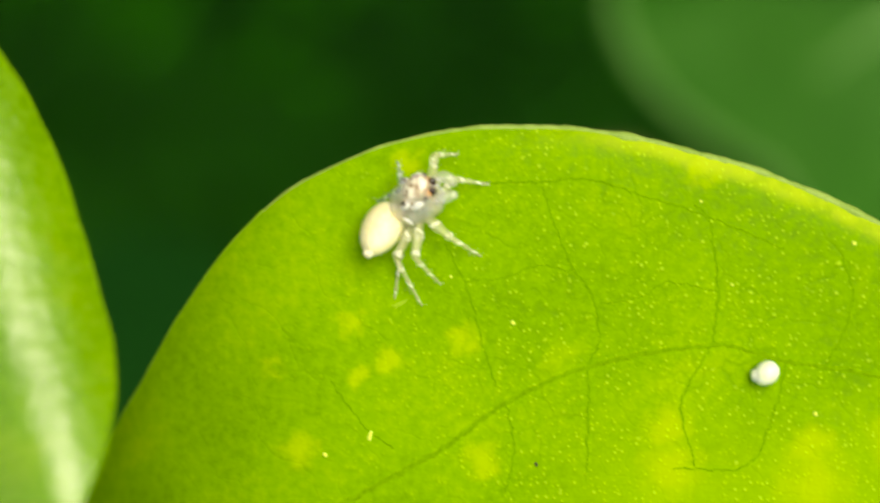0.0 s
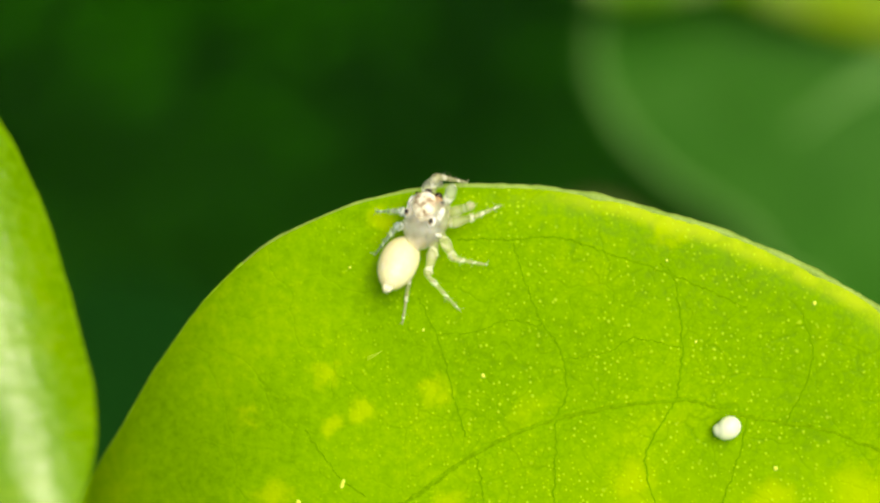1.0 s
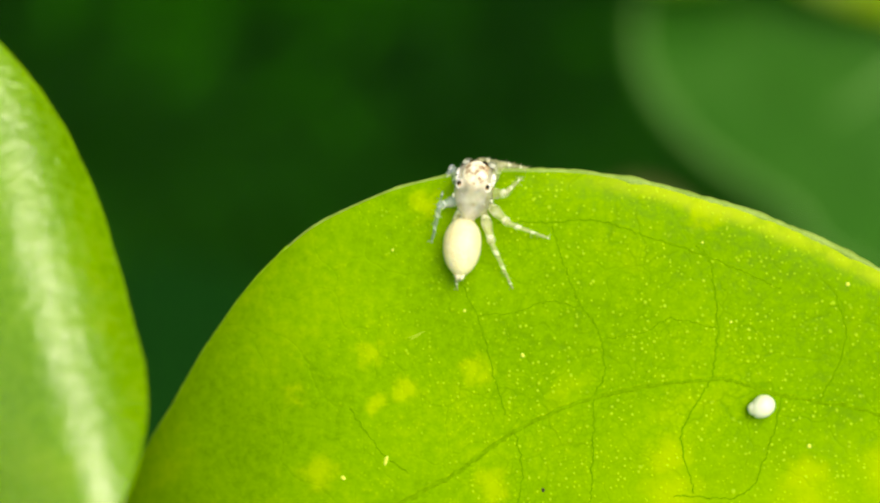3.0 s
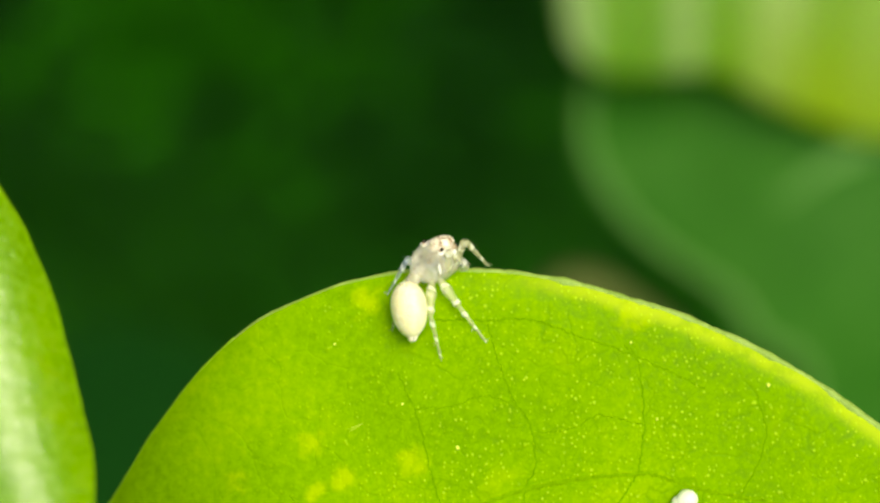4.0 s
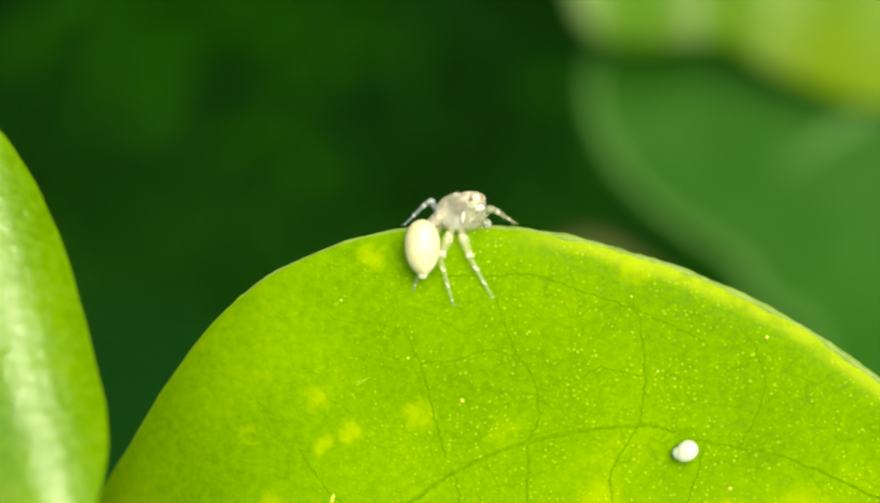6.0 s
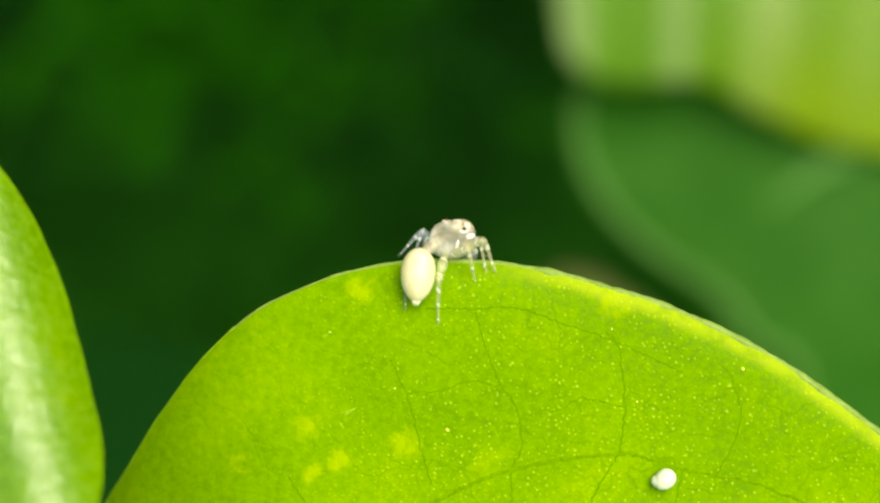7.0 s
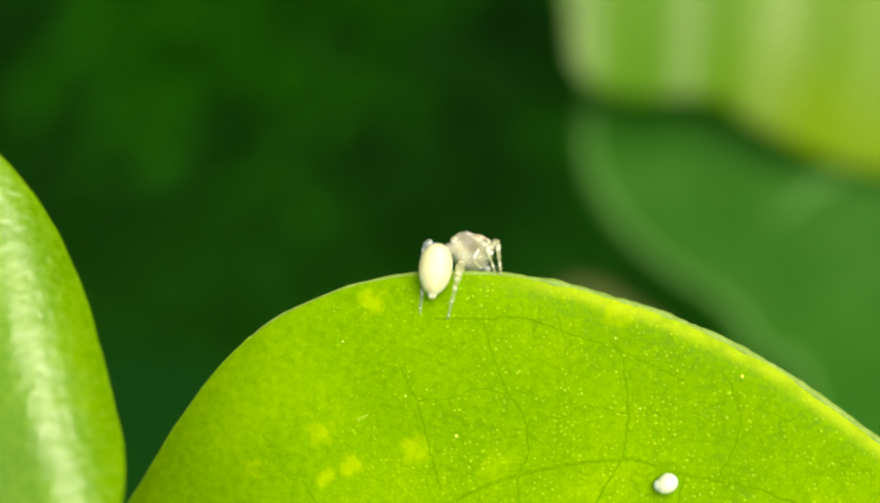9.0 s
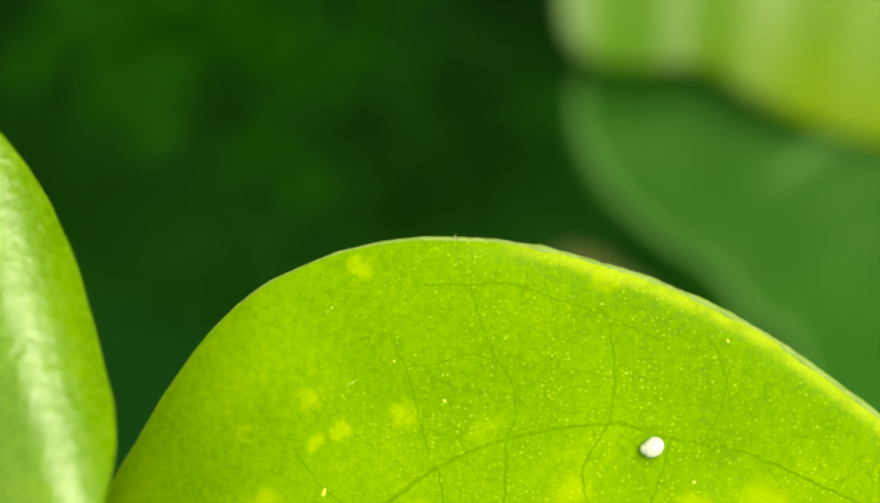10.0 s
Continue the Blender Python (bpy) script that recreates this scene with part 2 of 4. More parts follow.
def carapace_skin():
    """Clear cream shell with brown flecks."""
    n = Nodes("carapace_cream")
    co = n.coords(1000.0)
    fac = n.maths("ADD", n.maths("MULTIPLY", n.noise(co, 1.7, 3), 0.6), n.maths("MULTIPLY", n.noise(co, 6.0, 3), 0.4))
    col = n.ramp(fac, [(0.36, (0.90, 0.84, 0.68)), (0.58, (0.80, 0.72, 0.57)), (0.74, (0.46, 0.33, 0.20))])
    n.set(Base_Color=col, Roughness=0.24, Specular_IOR_Level=0.5, Subsurface_Weight=0.4, Subsurface_Radius=(1, 0.8, 0.5), Subsurface_Scale=0.0004)
    n.bump(fac, 0.5, 0.00008)
    t = n.add("ShaderNodeBsdfTransparent")
    m = n.add("ShaderNodeMixShader")
    n.link(n.steps(n.noise(co, 1.3, 2), 0.36, 0.64, 0.58, 0.74), m.inputs[0])
    n.link(n.bsdf.outputs[0], m.inputs[1])
    n.link(t.outputs[0], m.inputs[2])
    n.link(m.outputs[0], n.out.inputs[0])
    return n.mat


def flecked(name):
    """Cream hair with scattered brown flecks."""
    n = Nodes(name)
    co = n.coords(1000.0)
    fac = n.noise(co, 4.6, 3, 0.6)
    col = n.ramp(fac, [(0.38, (0.26, 0.15, 0.08)), (0.46, (0.74, 0.64, 0.46)), (0.58, (0.94, 0.89, 0.74))])
    n.set(Base_Color=col, Roughness=0.5, Specular_IOR_Level=0.3, Subsurface_Weight=0.15, Subsurface_Radius=(1, 1, 0.6), Subsurface_Scale=0.0002)
    n.bump(fac, 0.5, 0.00006)
    return n.mat


M_CARAPACE = carapace_skin()
M_ABDOMEN = plain("abdomen_yellow", (0.95, 0.80, 0.43), (0.98, 0.91, 0.64), 1.6, 0.2, 0.8, 0.5, (1, 0.9, 0.4), 0.5, 0.0001, see=0.06)


def glassy_leg(name, glass, band):
    """Clear leg skin with whiter, denser rings at the joints."""
    n = Nodes(name)
    co = n.coords(1000.0)
    sep = n.add("ShaderNodeSeparateXYZ")
    n.link(co, sep.inputs[0])
    wave = n.maths("SINE", n.maths("ADD", n.maths("MULTIPLY", sep.outputs[1], 9.0), n.maths("MULTIPLY", n.noise(co, 2.5, 2), 8.0)))
    ring = n.steps(wave, 0.45, 0.9)
    n.set(Base_Color=n.mix(ring, glass, band), Roughness=0.3, Specular_IOR_Level=0.4, Subsurface_Weight=0.4, Subsurface_Radius=(1, 1, 0.7), Subsurface_Scale=0.0004)
    t = n.add("ShaderNodeBsdfTransparent")
    m = n.add("ShaderNodeMixShader")
    n.link(n.steps(ring, 0.0, 1.0, 0.74, 0.42), m.inputs[0])
    n.link(n.bsdf.outputs[0], m.inputs[1])
    n.link(t.outputs[0], m.inputs[2])
    n.link(m.outputs[0], n.out.inputs[0])
    return n.mat


M_LEG = glassy_leg("leg_pale", (0.80, 0.78, 0.46), (0.96, 0.93, 0.72))
M_LEGBLUE = glassy_leg("leg_grey", (0.47, 0.57, 0.60), (0.80, 0.83, 0.80))
M_PALP = glassy_leg("feeler_skin", (0.64, 0.66, 0.56), (0.86, 0.86, 0.78))
M_WHITE = plain("white_hair_and_glint", (0.86, 0.83, 0.76), (0.94, 0.92, 0.87), 4, 0.6, 0.3, 0.3)
M_MOTTLE = flecked("head_mottle")
M_ORANGE = plain("orange_hair", (0.36, 0.16, 0.04), (0.60, 0.34, 0.10), 5, 0.6, 0.3)
M_EYE = plain("eye_dark", (0.012, 0.006, 0.004), (0.03, 0.012, 0.008), 3, 0.08, 0.6)
M_EGG = plain("egg_shell", (0.73, 0.78, 0.56), (0.85, 0.89, 0.72), 3, 0.35, 0.5, 0.5)
M_GRAIN = plain("pollen", (0.60, 0.72, 0.05), (0.82, 0.88, 0.14), 5, 0.6, 0.3)
M_THREAD = plain("old_silk", (0.36, 0.52, 0.03), (0.52, 0.66, 0.08), 5, 0.6, 0.2)
M_DIRT = plain("dirt", (0.03, 0.03, 0.012), (0.07, 0.06, 0.03), 5, 0.8, 0.2)


def sunlit_ribs():
    """Pale ribs between deep green bands, along the leaf; sunlight and glare are put into the colours."""
    n = Nodes("striped_leaf_skin")
    co = n.coords(1000.0)
    mp = n.add("ShaderNodeMapping")
    mp.inputs["Rotation"].default_value = (0, 0, -0.12)
    mp.inputs["Scale"].default_value = (0.42, 0.02, 0.02)
    n.link(co, mp.inputs[0])
    ribs = n.noise(mp.outputs[0], 1.0, 2)
    patch = n.noise(co, 0.06, 2)
    sep = n.add("ShaderNodeSeparateXYZ")
    n.link(co, sep.inputs[0])
    across = n.maths("ADD", n.maths("SUBTRACT", sep.outputs[0], n.maths("MULTIPLY", sep.outputs[1], 0.12)), n.maths("MULTIPLY", patch, 3.0))
    bands = n.maths("COSINE", n.maths("MULTIPLY", n.maths("SUBTRACT", across, 22.7), 2 * math.pi / 10.7))
    fac = n.maths("ADD", n.maths("MULTIPLY", ribs, 0.7), n.maths("MULTIPLY", bands, 0.12))
    col = n.ramp(fac, [(0.22, (0.19, 0.50, 0.012)), (0.34, (0.33, 0.62, 0.06)), (0.48, (0.58, 0.77, 0.32))])
    # brighter yellow-green by position, towards the lower right
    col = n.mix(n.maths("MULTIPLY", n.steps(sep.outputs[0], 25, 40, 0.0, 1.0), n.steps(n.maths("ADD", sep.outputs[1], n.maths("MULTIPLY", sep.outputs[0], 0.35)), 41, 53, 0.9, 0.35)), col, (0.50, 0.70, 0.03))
    n.set(Base_Color=col, Roughness=0.4, Specular_IOR_Level=0.4)
    n.bump(patch, 0.3, 0.002)
    n.translucent(col, 0.62)
    return n.mat


M_STRIPE = sunlit_ribs()


# ---- mesh helpers ----
def part(name, bm, material, parent, label="", at=None, smooth=True):
    """Link a bmesh as one mesh object under parent."""
    data = bpy.data.meshes.new(name)
    bmesh.ops.recalc_face_normals(bm, faces=bm.faces)
    bm.to_mesh(data)
    bm.free()
    data.polygons.foreach_set("use_smooth", [smooth] * len(data.polygons))
    data.materials.append(material)
    ob = new(name, data)
    ob.parent = parent
    if at is not None:
        ob.matrix_basis = at
    if label:
        ob["label"] = label
    return ob


def root(name, at):
    ob = new(name)
    ob.empty_display_size = 0.01
    ob.matrix_basis = at
    return ob


def ring_tube(bm, points, radii, sides=8, cap=True):
    """Sweep a round section along points (mm)."""
    pts = [Vector(p) for p in points]
    rings, side = [], None
    for i, p in enumerate(pts):
        d = (pts[min(i + 1, len(pts) - 1)] - pts[max(i - 1, 0)]).normalized()
        if side is None:
            side = d.orthogonal().normalized()
        side = (side - d * side.dot(d)).normalized()
        up = d.cross(side)
        rings.append([bm.verts.new((p + (side * math.cos(a) + up * math.sin(a)) * radii[i]) * MM)
                      for a in (2 * math.pi * k / sides for k in range(sides))])
    for a, b in zip(rings, rings[1:]):
        for k in range(sides):
            bm.faces.new((a[k], a[(k + 1) % sides], b[(k + 1) % sides], b[k]))
    if cap:
        bm.faces.new(rings[0][::-1])
        bm.faces.new(rings[-1])
    return bm


def spline(points, steps=8):
    """Catmull-Rom through points."""
    P = [Vector(p) for p in points]
    P = [P[0] * 2 - P[1]] + P + [P[-1] * 2 - P[-2]]
    out = []
    for i in range(1, len(P) - 2):
        for k in range(steps):
            t = k / steps
            a, b, c, d = P[i - 1:i + 3]
            out.append(0.5 * (2 * b + (c - a) * t + (2 * a - 5 * b + 4 * c - d) * t * t + (3 * b - a - 3 * c + d) * t ** 3))
    return out + [P[-2]]


def egg_shape(bm, centre, size, shape=None, rings=14, sides=20):
    """A ball of three half axes (mm) along y; shape(s) gives the section's scale along it, s from -1 to 1."""
    cx, cy, cz = centre
    grid = []
    for i in range(rings + 1):
        s = -math.cos(math.pi * i / rings)
        r = math.sqrt(max(0.0, 1 - s * s)) * (shape(s) if shape else 1)
        if i in (0, rings):
            grid.append([bm.verts.new(((cx) * MM, (cy + s * size[1]) * MM, cz * MM))])
            continue
        grid.append([bm.verts.new(((cx + r * size[0] * math.cos(a)) * MM, (cy + s * size[1]) * MM, (cz + r * size[2] * math.sin(a)) * MM))
                     for a in (2 * math.pi * k / sides for k in range(sides))])
    for a, b in zip(grid, grid[1:]):
        if len(a) == 1:
            for k in range(sides):
                bm.faces.new((a[0], b[(k + 1) % sides], b[k]))
        elif len(b) == 1:
            for k in range(sides):
                bm.faces.new((a[k], a[(k + 1) % sides], b[0]))
        else:
            for k in range(sides):
                bm.faces.new((a[k], a[(k + 1) % sides], b[(k + 1) % sides], b[k]))
    return bm


# ---- leaves ----
class Blade:
    """A leaf blade: its outline as a wave series round a centre, its relief as a function, its thickness in mm."""

    def __init__(self, centre, waves, relief, thick=0.34):
        self.c, self.waves, self.relief, self.thick = centre, waves, relief, thick

    def reach(self, a):
        r = self.waves[0]
        for k in range(1, (len(self.waves) - 1) // 2 + 1):
            r += self.waves[2 * k - 1] * math.cos(k * a) + self.waves[2 * k] * math.sin(k * a)
        return r * (1 + 0.0008 * math.sin(23 * a + 1) + 0.0006 * math.sin(41 * a))

    def place(self, u, v, lift=0.0):
        return Vector((u, v, self.relief(u, v) + self.edge(u, v) + lift))

    def edge(self, u, v):
        """The last millimetre rolls down."""
        a = math.atan2(v - self.c[1], u - self.c[0])
        d = self.reach(a) - math.hypot(u - self.c[0], v - self.c[1])
        k = max(0.0, 1 - d / 1.3)
        return -0.22 * k * k

    def mesh(self, count=240, rings=46):
        """Face, round rim and underside in one closed skin."""
        bm = bmesh.new()
        rim = bm.verts.layers.float.new("rim")
        fr = [1 - (1 - i / rings) ** 1.7 for i in range(rings + 1)]
        top, low = [], []
        for layer, store in ((0, top), (1, low)):
            for f in fr:
                if f == 0:
                    p = self.place(*self.c, -layer * self.thick)
                    store.append([bm.verts.new(p * MM)])
                    continue
                row = []
                for k in range(count):
                    a = 2 * math.pi * k / count
                    r = self.reach(a) * f
                    p = self.place(self.c[0] + r * math.cos(a), self.c[1] + r * math.sin(a), -layer * self.thick)
                    row.append(bm.verts.new(p * MM))
                    row[-1][rim] = max(0.0, 1 - self.reach(a) * (1 - f) / 1.2)
                store.append(row)
        for grid in (top, low):
            for a, b in zip(grid, grid[1:]):
                for k in range(count):
                    k2 = (k + 1) % count
                    if len(a) == 1:
                        bm.faces.new((a[0], b[k], b[k2]))
                    else:
                        bm.faces.new((a[k], b[k], b[k2], a[k2]))
        for k in range(count):
            k2 = (k + 1) % count
            bm.faces.new((top[-1][k], low[-1][k], low[-1][k2], top[-1][k2]))
        return bm

    def rim(self, radius, start=0.0, end=360.0, count=300, uneven=0.2, taper=False, inset=0.0, sink=0.0):
        """A round bead along the margin."""
        bm = bmesh.new()
        pts, rad = [], []
        for k in range(count + 1):
            a = radians(start + (end - start) * k / count)
            r = self.reach(a) - inset
            p = self.place(self.c[0] + r * math.cos(a), self.c[1] + r * math.sin(a), -sink if sink else -self.thick * 0.5)
            pts.append(p)
            rad.append(radius * (min(1.0, 0.3 + (1 - k / count) * 3.0) if taper else 1) * (1 + uneven * noise.noise(p * 0.8) + uneven * 0.5 * noise.noise(p * 4)))
        return ring_tube(bm, pts, rad, 8, cap=True)

    def ribbon(self, points, wide, thin, lift=0.012, steps=10):
        """A vein: a low ridge with a round back, laid on the face."""
        bm = bmesh.new()
        line = spline([(*p, 0) for p in points], steps)
        rows = []
        for i, p in enumerate(line):
            d = (line[min(i + 1, len(line) - 1)] - line[max(i - 1, 0)]).normalized()
            s = Vector((-d.y, d.x, 0))
            w = (wide + (thin - wide) * i / (len(line) - 1)) * (1 + 0.5 * noise.noise(p * 4.7))
            jit = 0.06 * noise.noise(p * 2.1) + 0.08 * noise.noise(p * 5.3) + 0.03 * noise.noise(p * 11)
            row = []
            for k, h in ((-1, -0.03), (-0.5, lift * 0.8), (0, lift), (0.5, lift * 0.8), (1, -0.03)):
                q = p + s * (k * w * 0.5 + jit)
                row.append(bm.verts.new(self.place(q.x, q.y, h) * MM))
            rows.append(row)
        for a, b in zip(rows, rows[1:]):
            for k in range(4):
                bm.faces.new((a[k], b[k], b[k + 1], a[k + 1]))
        return bm


def wavy(u, v, size, amount):
    return amount * noise.noise(Vector((u * size, v * size, 3.7)))


def main_relief(u, v):
    return -0.045 * max(0.0, -u - 3) ** 2 + wavy(u, v, 0.16, 0.16) + wavy(u, v, 0.5, 0.04)


def side_relief(u, v):
    d = u + 13.42 + 0.395 * v - 0.008 * v * v
    drop = 0.17 * d * d if d > 0 else 0.6 * (math.hypot(d, 1.6) - 1.6)
    return 9.5 - 0.28 * (v + 2) - min(drop, 7) + wavy(u, v, 0.22, 0.08) + wavy(u, v, 0.9, 0.03)


def far_relief(u, v):
    d = math.hypot(u - 46.8, v - 12.7)
    return -116 - 0.003 * d * d + wavy(u, v, 0.05, 2.0)


def stripe_relief(u, v):
    return -108.5 - 0.006 * (u - 33) ** 2 - 0.012 * max(0, 41 - v) ** 2 + 0.3 * math.sin((u - 0.35 * v) * 0.5) + wavy(u, v, 0.05, 1.5)


MAIN = Blade((8, -14), [22.368, -0.638, -1.429, -0.802, -1.291, 0.16, 1.063, 0.637, 0.111, -0.286, -0.228, -0.045, 0.024, -0.035, 0.213, 0.066, -0.117, 0.042, 0.006, -0.004, -0.091], main_relief)
SIDE = Blade((-22, 0), [14.29, -1.029, -0.969, -2.777, -1.492, 0.091, 1.09, 0.685, 0.534, 0.271, -0.521, -0.019, -0.27, -0.104, 0.03, -0.049, 0.058, 0.079, 0.002, -0.016, -0.052], side_relief, 0.36)
FAR = Blade((46.8, 12.7), [25.724, 2.007, 3.936, 0.391, -6.451, -0.399, 3.042, -1.434, -0.335, 0.737, -0.362, -0.139, 0.283, 0.25, 1.0], far_relief, 0.5)
STRIPE = Blade((39.4, 45.9), [24.525, 1.134, 1.376, 1.563, -0.422, -1.788, -1.761, 0.363, 1.58, -0.825, 0.175, 0.365, 0.17, -0.415, 1.505, -0.952, -0.834, -0.162, -0.051, -0.027, -0.429], stripe_relief, 0.5)

# The plant on which it all happens: a low stem, four leaves on their stalks.
plant = tagged(root("shrub", LEAF), "young shrub with glossy yellow-green rounded leaves growing from dark soil", "plant")
NODE = Vector((4, -62, -34))
foot = LEAF.inverted() @ Vector((0.02, 0.12, -0.01)) / MM
stem_line = spline([foot, foot * 0.6 + NODE * 0.4 + Vector((6, 4, 0)), NODE, (2, -22, -66), (11, 5.6, -84), (19, 6.0, -88), (32, -4, -102)], 12)
part("stem", ring_tube(bmesh.new(), stem_line, [4.6 - 3.0 * i / len(stem_line) for i in range(len(stem_line))], 14), M_TWIG, plant, "slender brown woody stem")

main_leaf = part("leaf", MAIN.mesh(300, 60), M_LEAF, plant, "broad bright yellow-green leaf with pale dots and yellow blotches")
part("margin", MAIN.rim(0.11, 128, 330, 280, 0.25), M_MARGIN, main_leaf, "thin pale green leaf margin")
part("margin", MAIN.rim(0.185, -30, 132, 320, 0.5, True), M_BROWN, main_leaf, "dry olive-beige stretch of the leaf margin")
VEINS = [
    ([(-3.7, -6.2), (0.0, -4.1), (2.4, -2.4), (5.4, -1.1), (9.9, -0.3), (12.6, -0.9), (16, -1.5), (21, -3.6)], 0.31, 0.16),
    ([(5.4, -1.1), (5.8, 0.0), (5.5, 1.6), (4.9, 2.4), (4.4, 3.5), (3.7, 5.5)], 0.14, 0.08),
    ([(9.9, -0.3), (10.1, 1.6), (9.8, 4.1), (9.2, 4.8)], 0.14, 0.08),
    ([(1.6, 5.6), (3.7, 5.65), (5.5, 5.7), (7.5, 5.1), (9.7, 4.4), (12.5, 3.2)], 0.11, 0.08),
    ([(2.0, -1.8), (1.4, 0.4), (0.9, 2.0), (0.2, 3.4)], 0.11, 0.07),
    ([(-4.0, -1.6), (-2.8, -3.2), (-1.7, -4.1)], 0.09, 0.08),
    ([(5.4, -1.1), (5.4, -3.2), (5.3, -5.3)], 0.11, 0.07),
    ([(2.4, -2.4), (2.7, -4.1), (2.4, -5.7)], 0.11, 0.07),
    ([(9.9, -0.3), (8.8, -2.4), (9.3, -4.7)], 0.11, 0.08),
    ([(12.6, -0.9), (12.1, -2.9), (11.1, -4.7), (8.5, -4.8)], 0.11, 0.08),
    ([(4.9, 2.4), (3.6, 2.6), (2.4, 2.2), (0.9, 2.0)], 0.07, 0.05),
    ([(10.1, 1.6), (8.4, 2.0), (7.2, 1.4), (5.6, 1.2)], 0.07, 0.05),
    ([(14, -1.2), (15.0, 1.2), (14.6, 3.0)], 0.11, 0.07),
]
for line, wide, thin in VEINS:
    part("vein", MAIN.ribbon(line, wide * 1.12, thin * 1.25, 0.005, 22), M_RIB if wide > 0.25 else M_VEIN, main_leaf, "dark green leaf vein")
part("midrib", MAIN.ribbon([(7, -39), (8, -28), (7, -18), (2, -10.5), (-3.7, -6.2)], 0.9, 0.2, 0.02), M_VEIN, main_leaf, "green midrib")
part("petiole", ring_tube(bmesh.new(), spline([NODE, (8, -54, -12), MAIN.place(7, -38, -0.4)], 10), [1.3] * 21, 10), M_STALK, main_leaf, "green leaf stalk")

side_leaf = part("leaf", SIDE.mesh(260, 50), M_SIDE, plant, "upright yellow-green leaf with a whitish sheen along its fold")
part("margin", SIDE.rim(0.06, 0, 360, 300), M_SIDEMARGIN, side_leaf, "green leaf margin")
part("petiole", ring_tube(bmesh.new(), spline([NODE, (-10, -38, -14), SIDE.place(-18, -19, -0.3)], 10), [1.2] * 21, 10), M_STALK, side_leaf, "green leaf stalk")

far_leaf = part("leaf", FAR.mesh(160, 24), M_FAR, plant, "deep green leaf, half shade and sheen put into its colour, with a pale rim")
part("margin", FAR.rim(0.55, 0, 360, 160, 0.2, False, 1.6, -0.1), M_FARMARGIN, far_leaf, "pale green rolled margin")
part("midrib", FAR.ribbon([(67, 38), (57, 31.5), (48.9, 26.7), (41.6, 22.2), (37, 18.6)], 4.2, 0.5, 0.3), M_FARVEIN, far_leaf, "pale midrib")
part("petiole", ring_tube(bmesh.new(), spline([stem_line[-1], (44, -12, -118), FAR.place(54, -8, -0.4)], 10), [1.3] * 21, 8), M_STALK, far_leaf, "green leaf stalk")
stripe_leaf = part("leaf", STRIPE.mesh(160, 24), M_STRIPE, plant, "leaf with pale green ribs, sunlight put into its colour, hanging over the darker leaf")
part("petiole", ring_tube(bmesh.new(), spline([stem_line[-1], (62, -16, -122), (72, 20, -124), STRIPE.place(58, 36, -0.4)], 10), [1.3] * 31, 8), M_STALK, stripe_leaf, "green leaf stalk")

# a big leaf further down the plant, its shade put into a dark colour
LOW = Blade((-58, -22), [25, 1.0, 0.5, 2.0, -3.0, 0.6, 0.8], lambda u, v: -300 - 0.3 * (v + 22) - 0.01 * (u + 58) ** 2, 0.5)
low_leaf = part("leaf", LOW.mesh(100, 14), M_TEAL, plant, "bluish-green leaf with shade put into its dark colour")
part("petiole", ring_tube(bmesh.new(), spline([LOW.place(-58, -22, -0.5), (-58, -52, -420), (-48, -172, -560)], 10), [1.3] * 21, 8), M_STALK, low_leaf, "green leaf stalk")

# a young seedling in the shade below, a loose head of narrow leaves
rnd = random.Random(12)
seedling = tagged(root("seedling", LEAF), "shaded grass-green seedling with many narrow leaves", "plant")
core = Vector((-54, 97, -350))
rooted = LEAF.inverted() @ Vector((-0.07, 0.52, -0.01)) / MM
stalk = spline([rooted, rooted * 0.5 + core * 0.5 + Vector((8, 0, 6)), core - Vector((0, 8, 10)), core + Vector((2, 14, 12))], 10)
part("stem", ring_tube(bmesh.new(), stalk, [1.5 - 1.0 * i / 30 for i in range(31)], 8), M_DARKLEAF, seedling, "thin green stem")
shared = None
for i in range(200):
    at = core + Vector((rnd.gauss(0, 25), rnd.gauss(0, 24), rnd.gauss(0, 12)))
    turn = Matrix.Translation(at * MM) @ Euler((radians(rnd.gauss(15, 22)), radians(rnd.gauss(0, 22)), radians(rnd.gauss(-38, 34)))).to_matrix().to_4x4() @ Matrix.Scale(rnd.uniform(0.7, 1.25), 4)
    if shared is None:
        bm = bmesh.new()
        rows = []
        for k in range(9):
            y = k / 8
            w = 3.0 * math.sin(math.pi * min(1, y * 0.97 + 0.02)) ** 0.8
            rows.append([bm.verts.new(Vector((x * w, (y - 0.5) * 16, 0.8 * abs(x) - 2.0 * (y - 0.5) ** 2)) * MM) for x in (-1, -0.5, 0, 0.5, 1)])
        for p, q in zip(rows, rows[1:]):
            for k in range(4):
                bm.faces.new((p[k], p[k + 1], q[k + 1], q[k]))
        blade_ob = part("leaf", bm, M_DEEP, seedling, "", turn)
        shared = blade_ob.data
    else:
        blade_ob = new("leaf", shared)
        blade_ob.parent = seedling
        blade_ob.matrix_basis = turn
cam.data.dof.focus_object = main_leaf

# ---- ground, undergrowth and an added, unseen bush that shades it ----
bm = bmesh.new()
for i in range(41):
    for j in range(41):
        x, y = ((k / 20 - 1) for k in (i, j))
        x, y = 1.6 * x + 900 * x ** 9, 1.0 + 1.6 * y + 900 * y ** 9
        near = math.exp(-(x * x + (y - 1) ** 2))
        bm.verts.new((x, y, 0.03 * near * noise.noise(Vector((x * 3, y * 3, 0)))))
bm.verts.ensure_lookup_table()
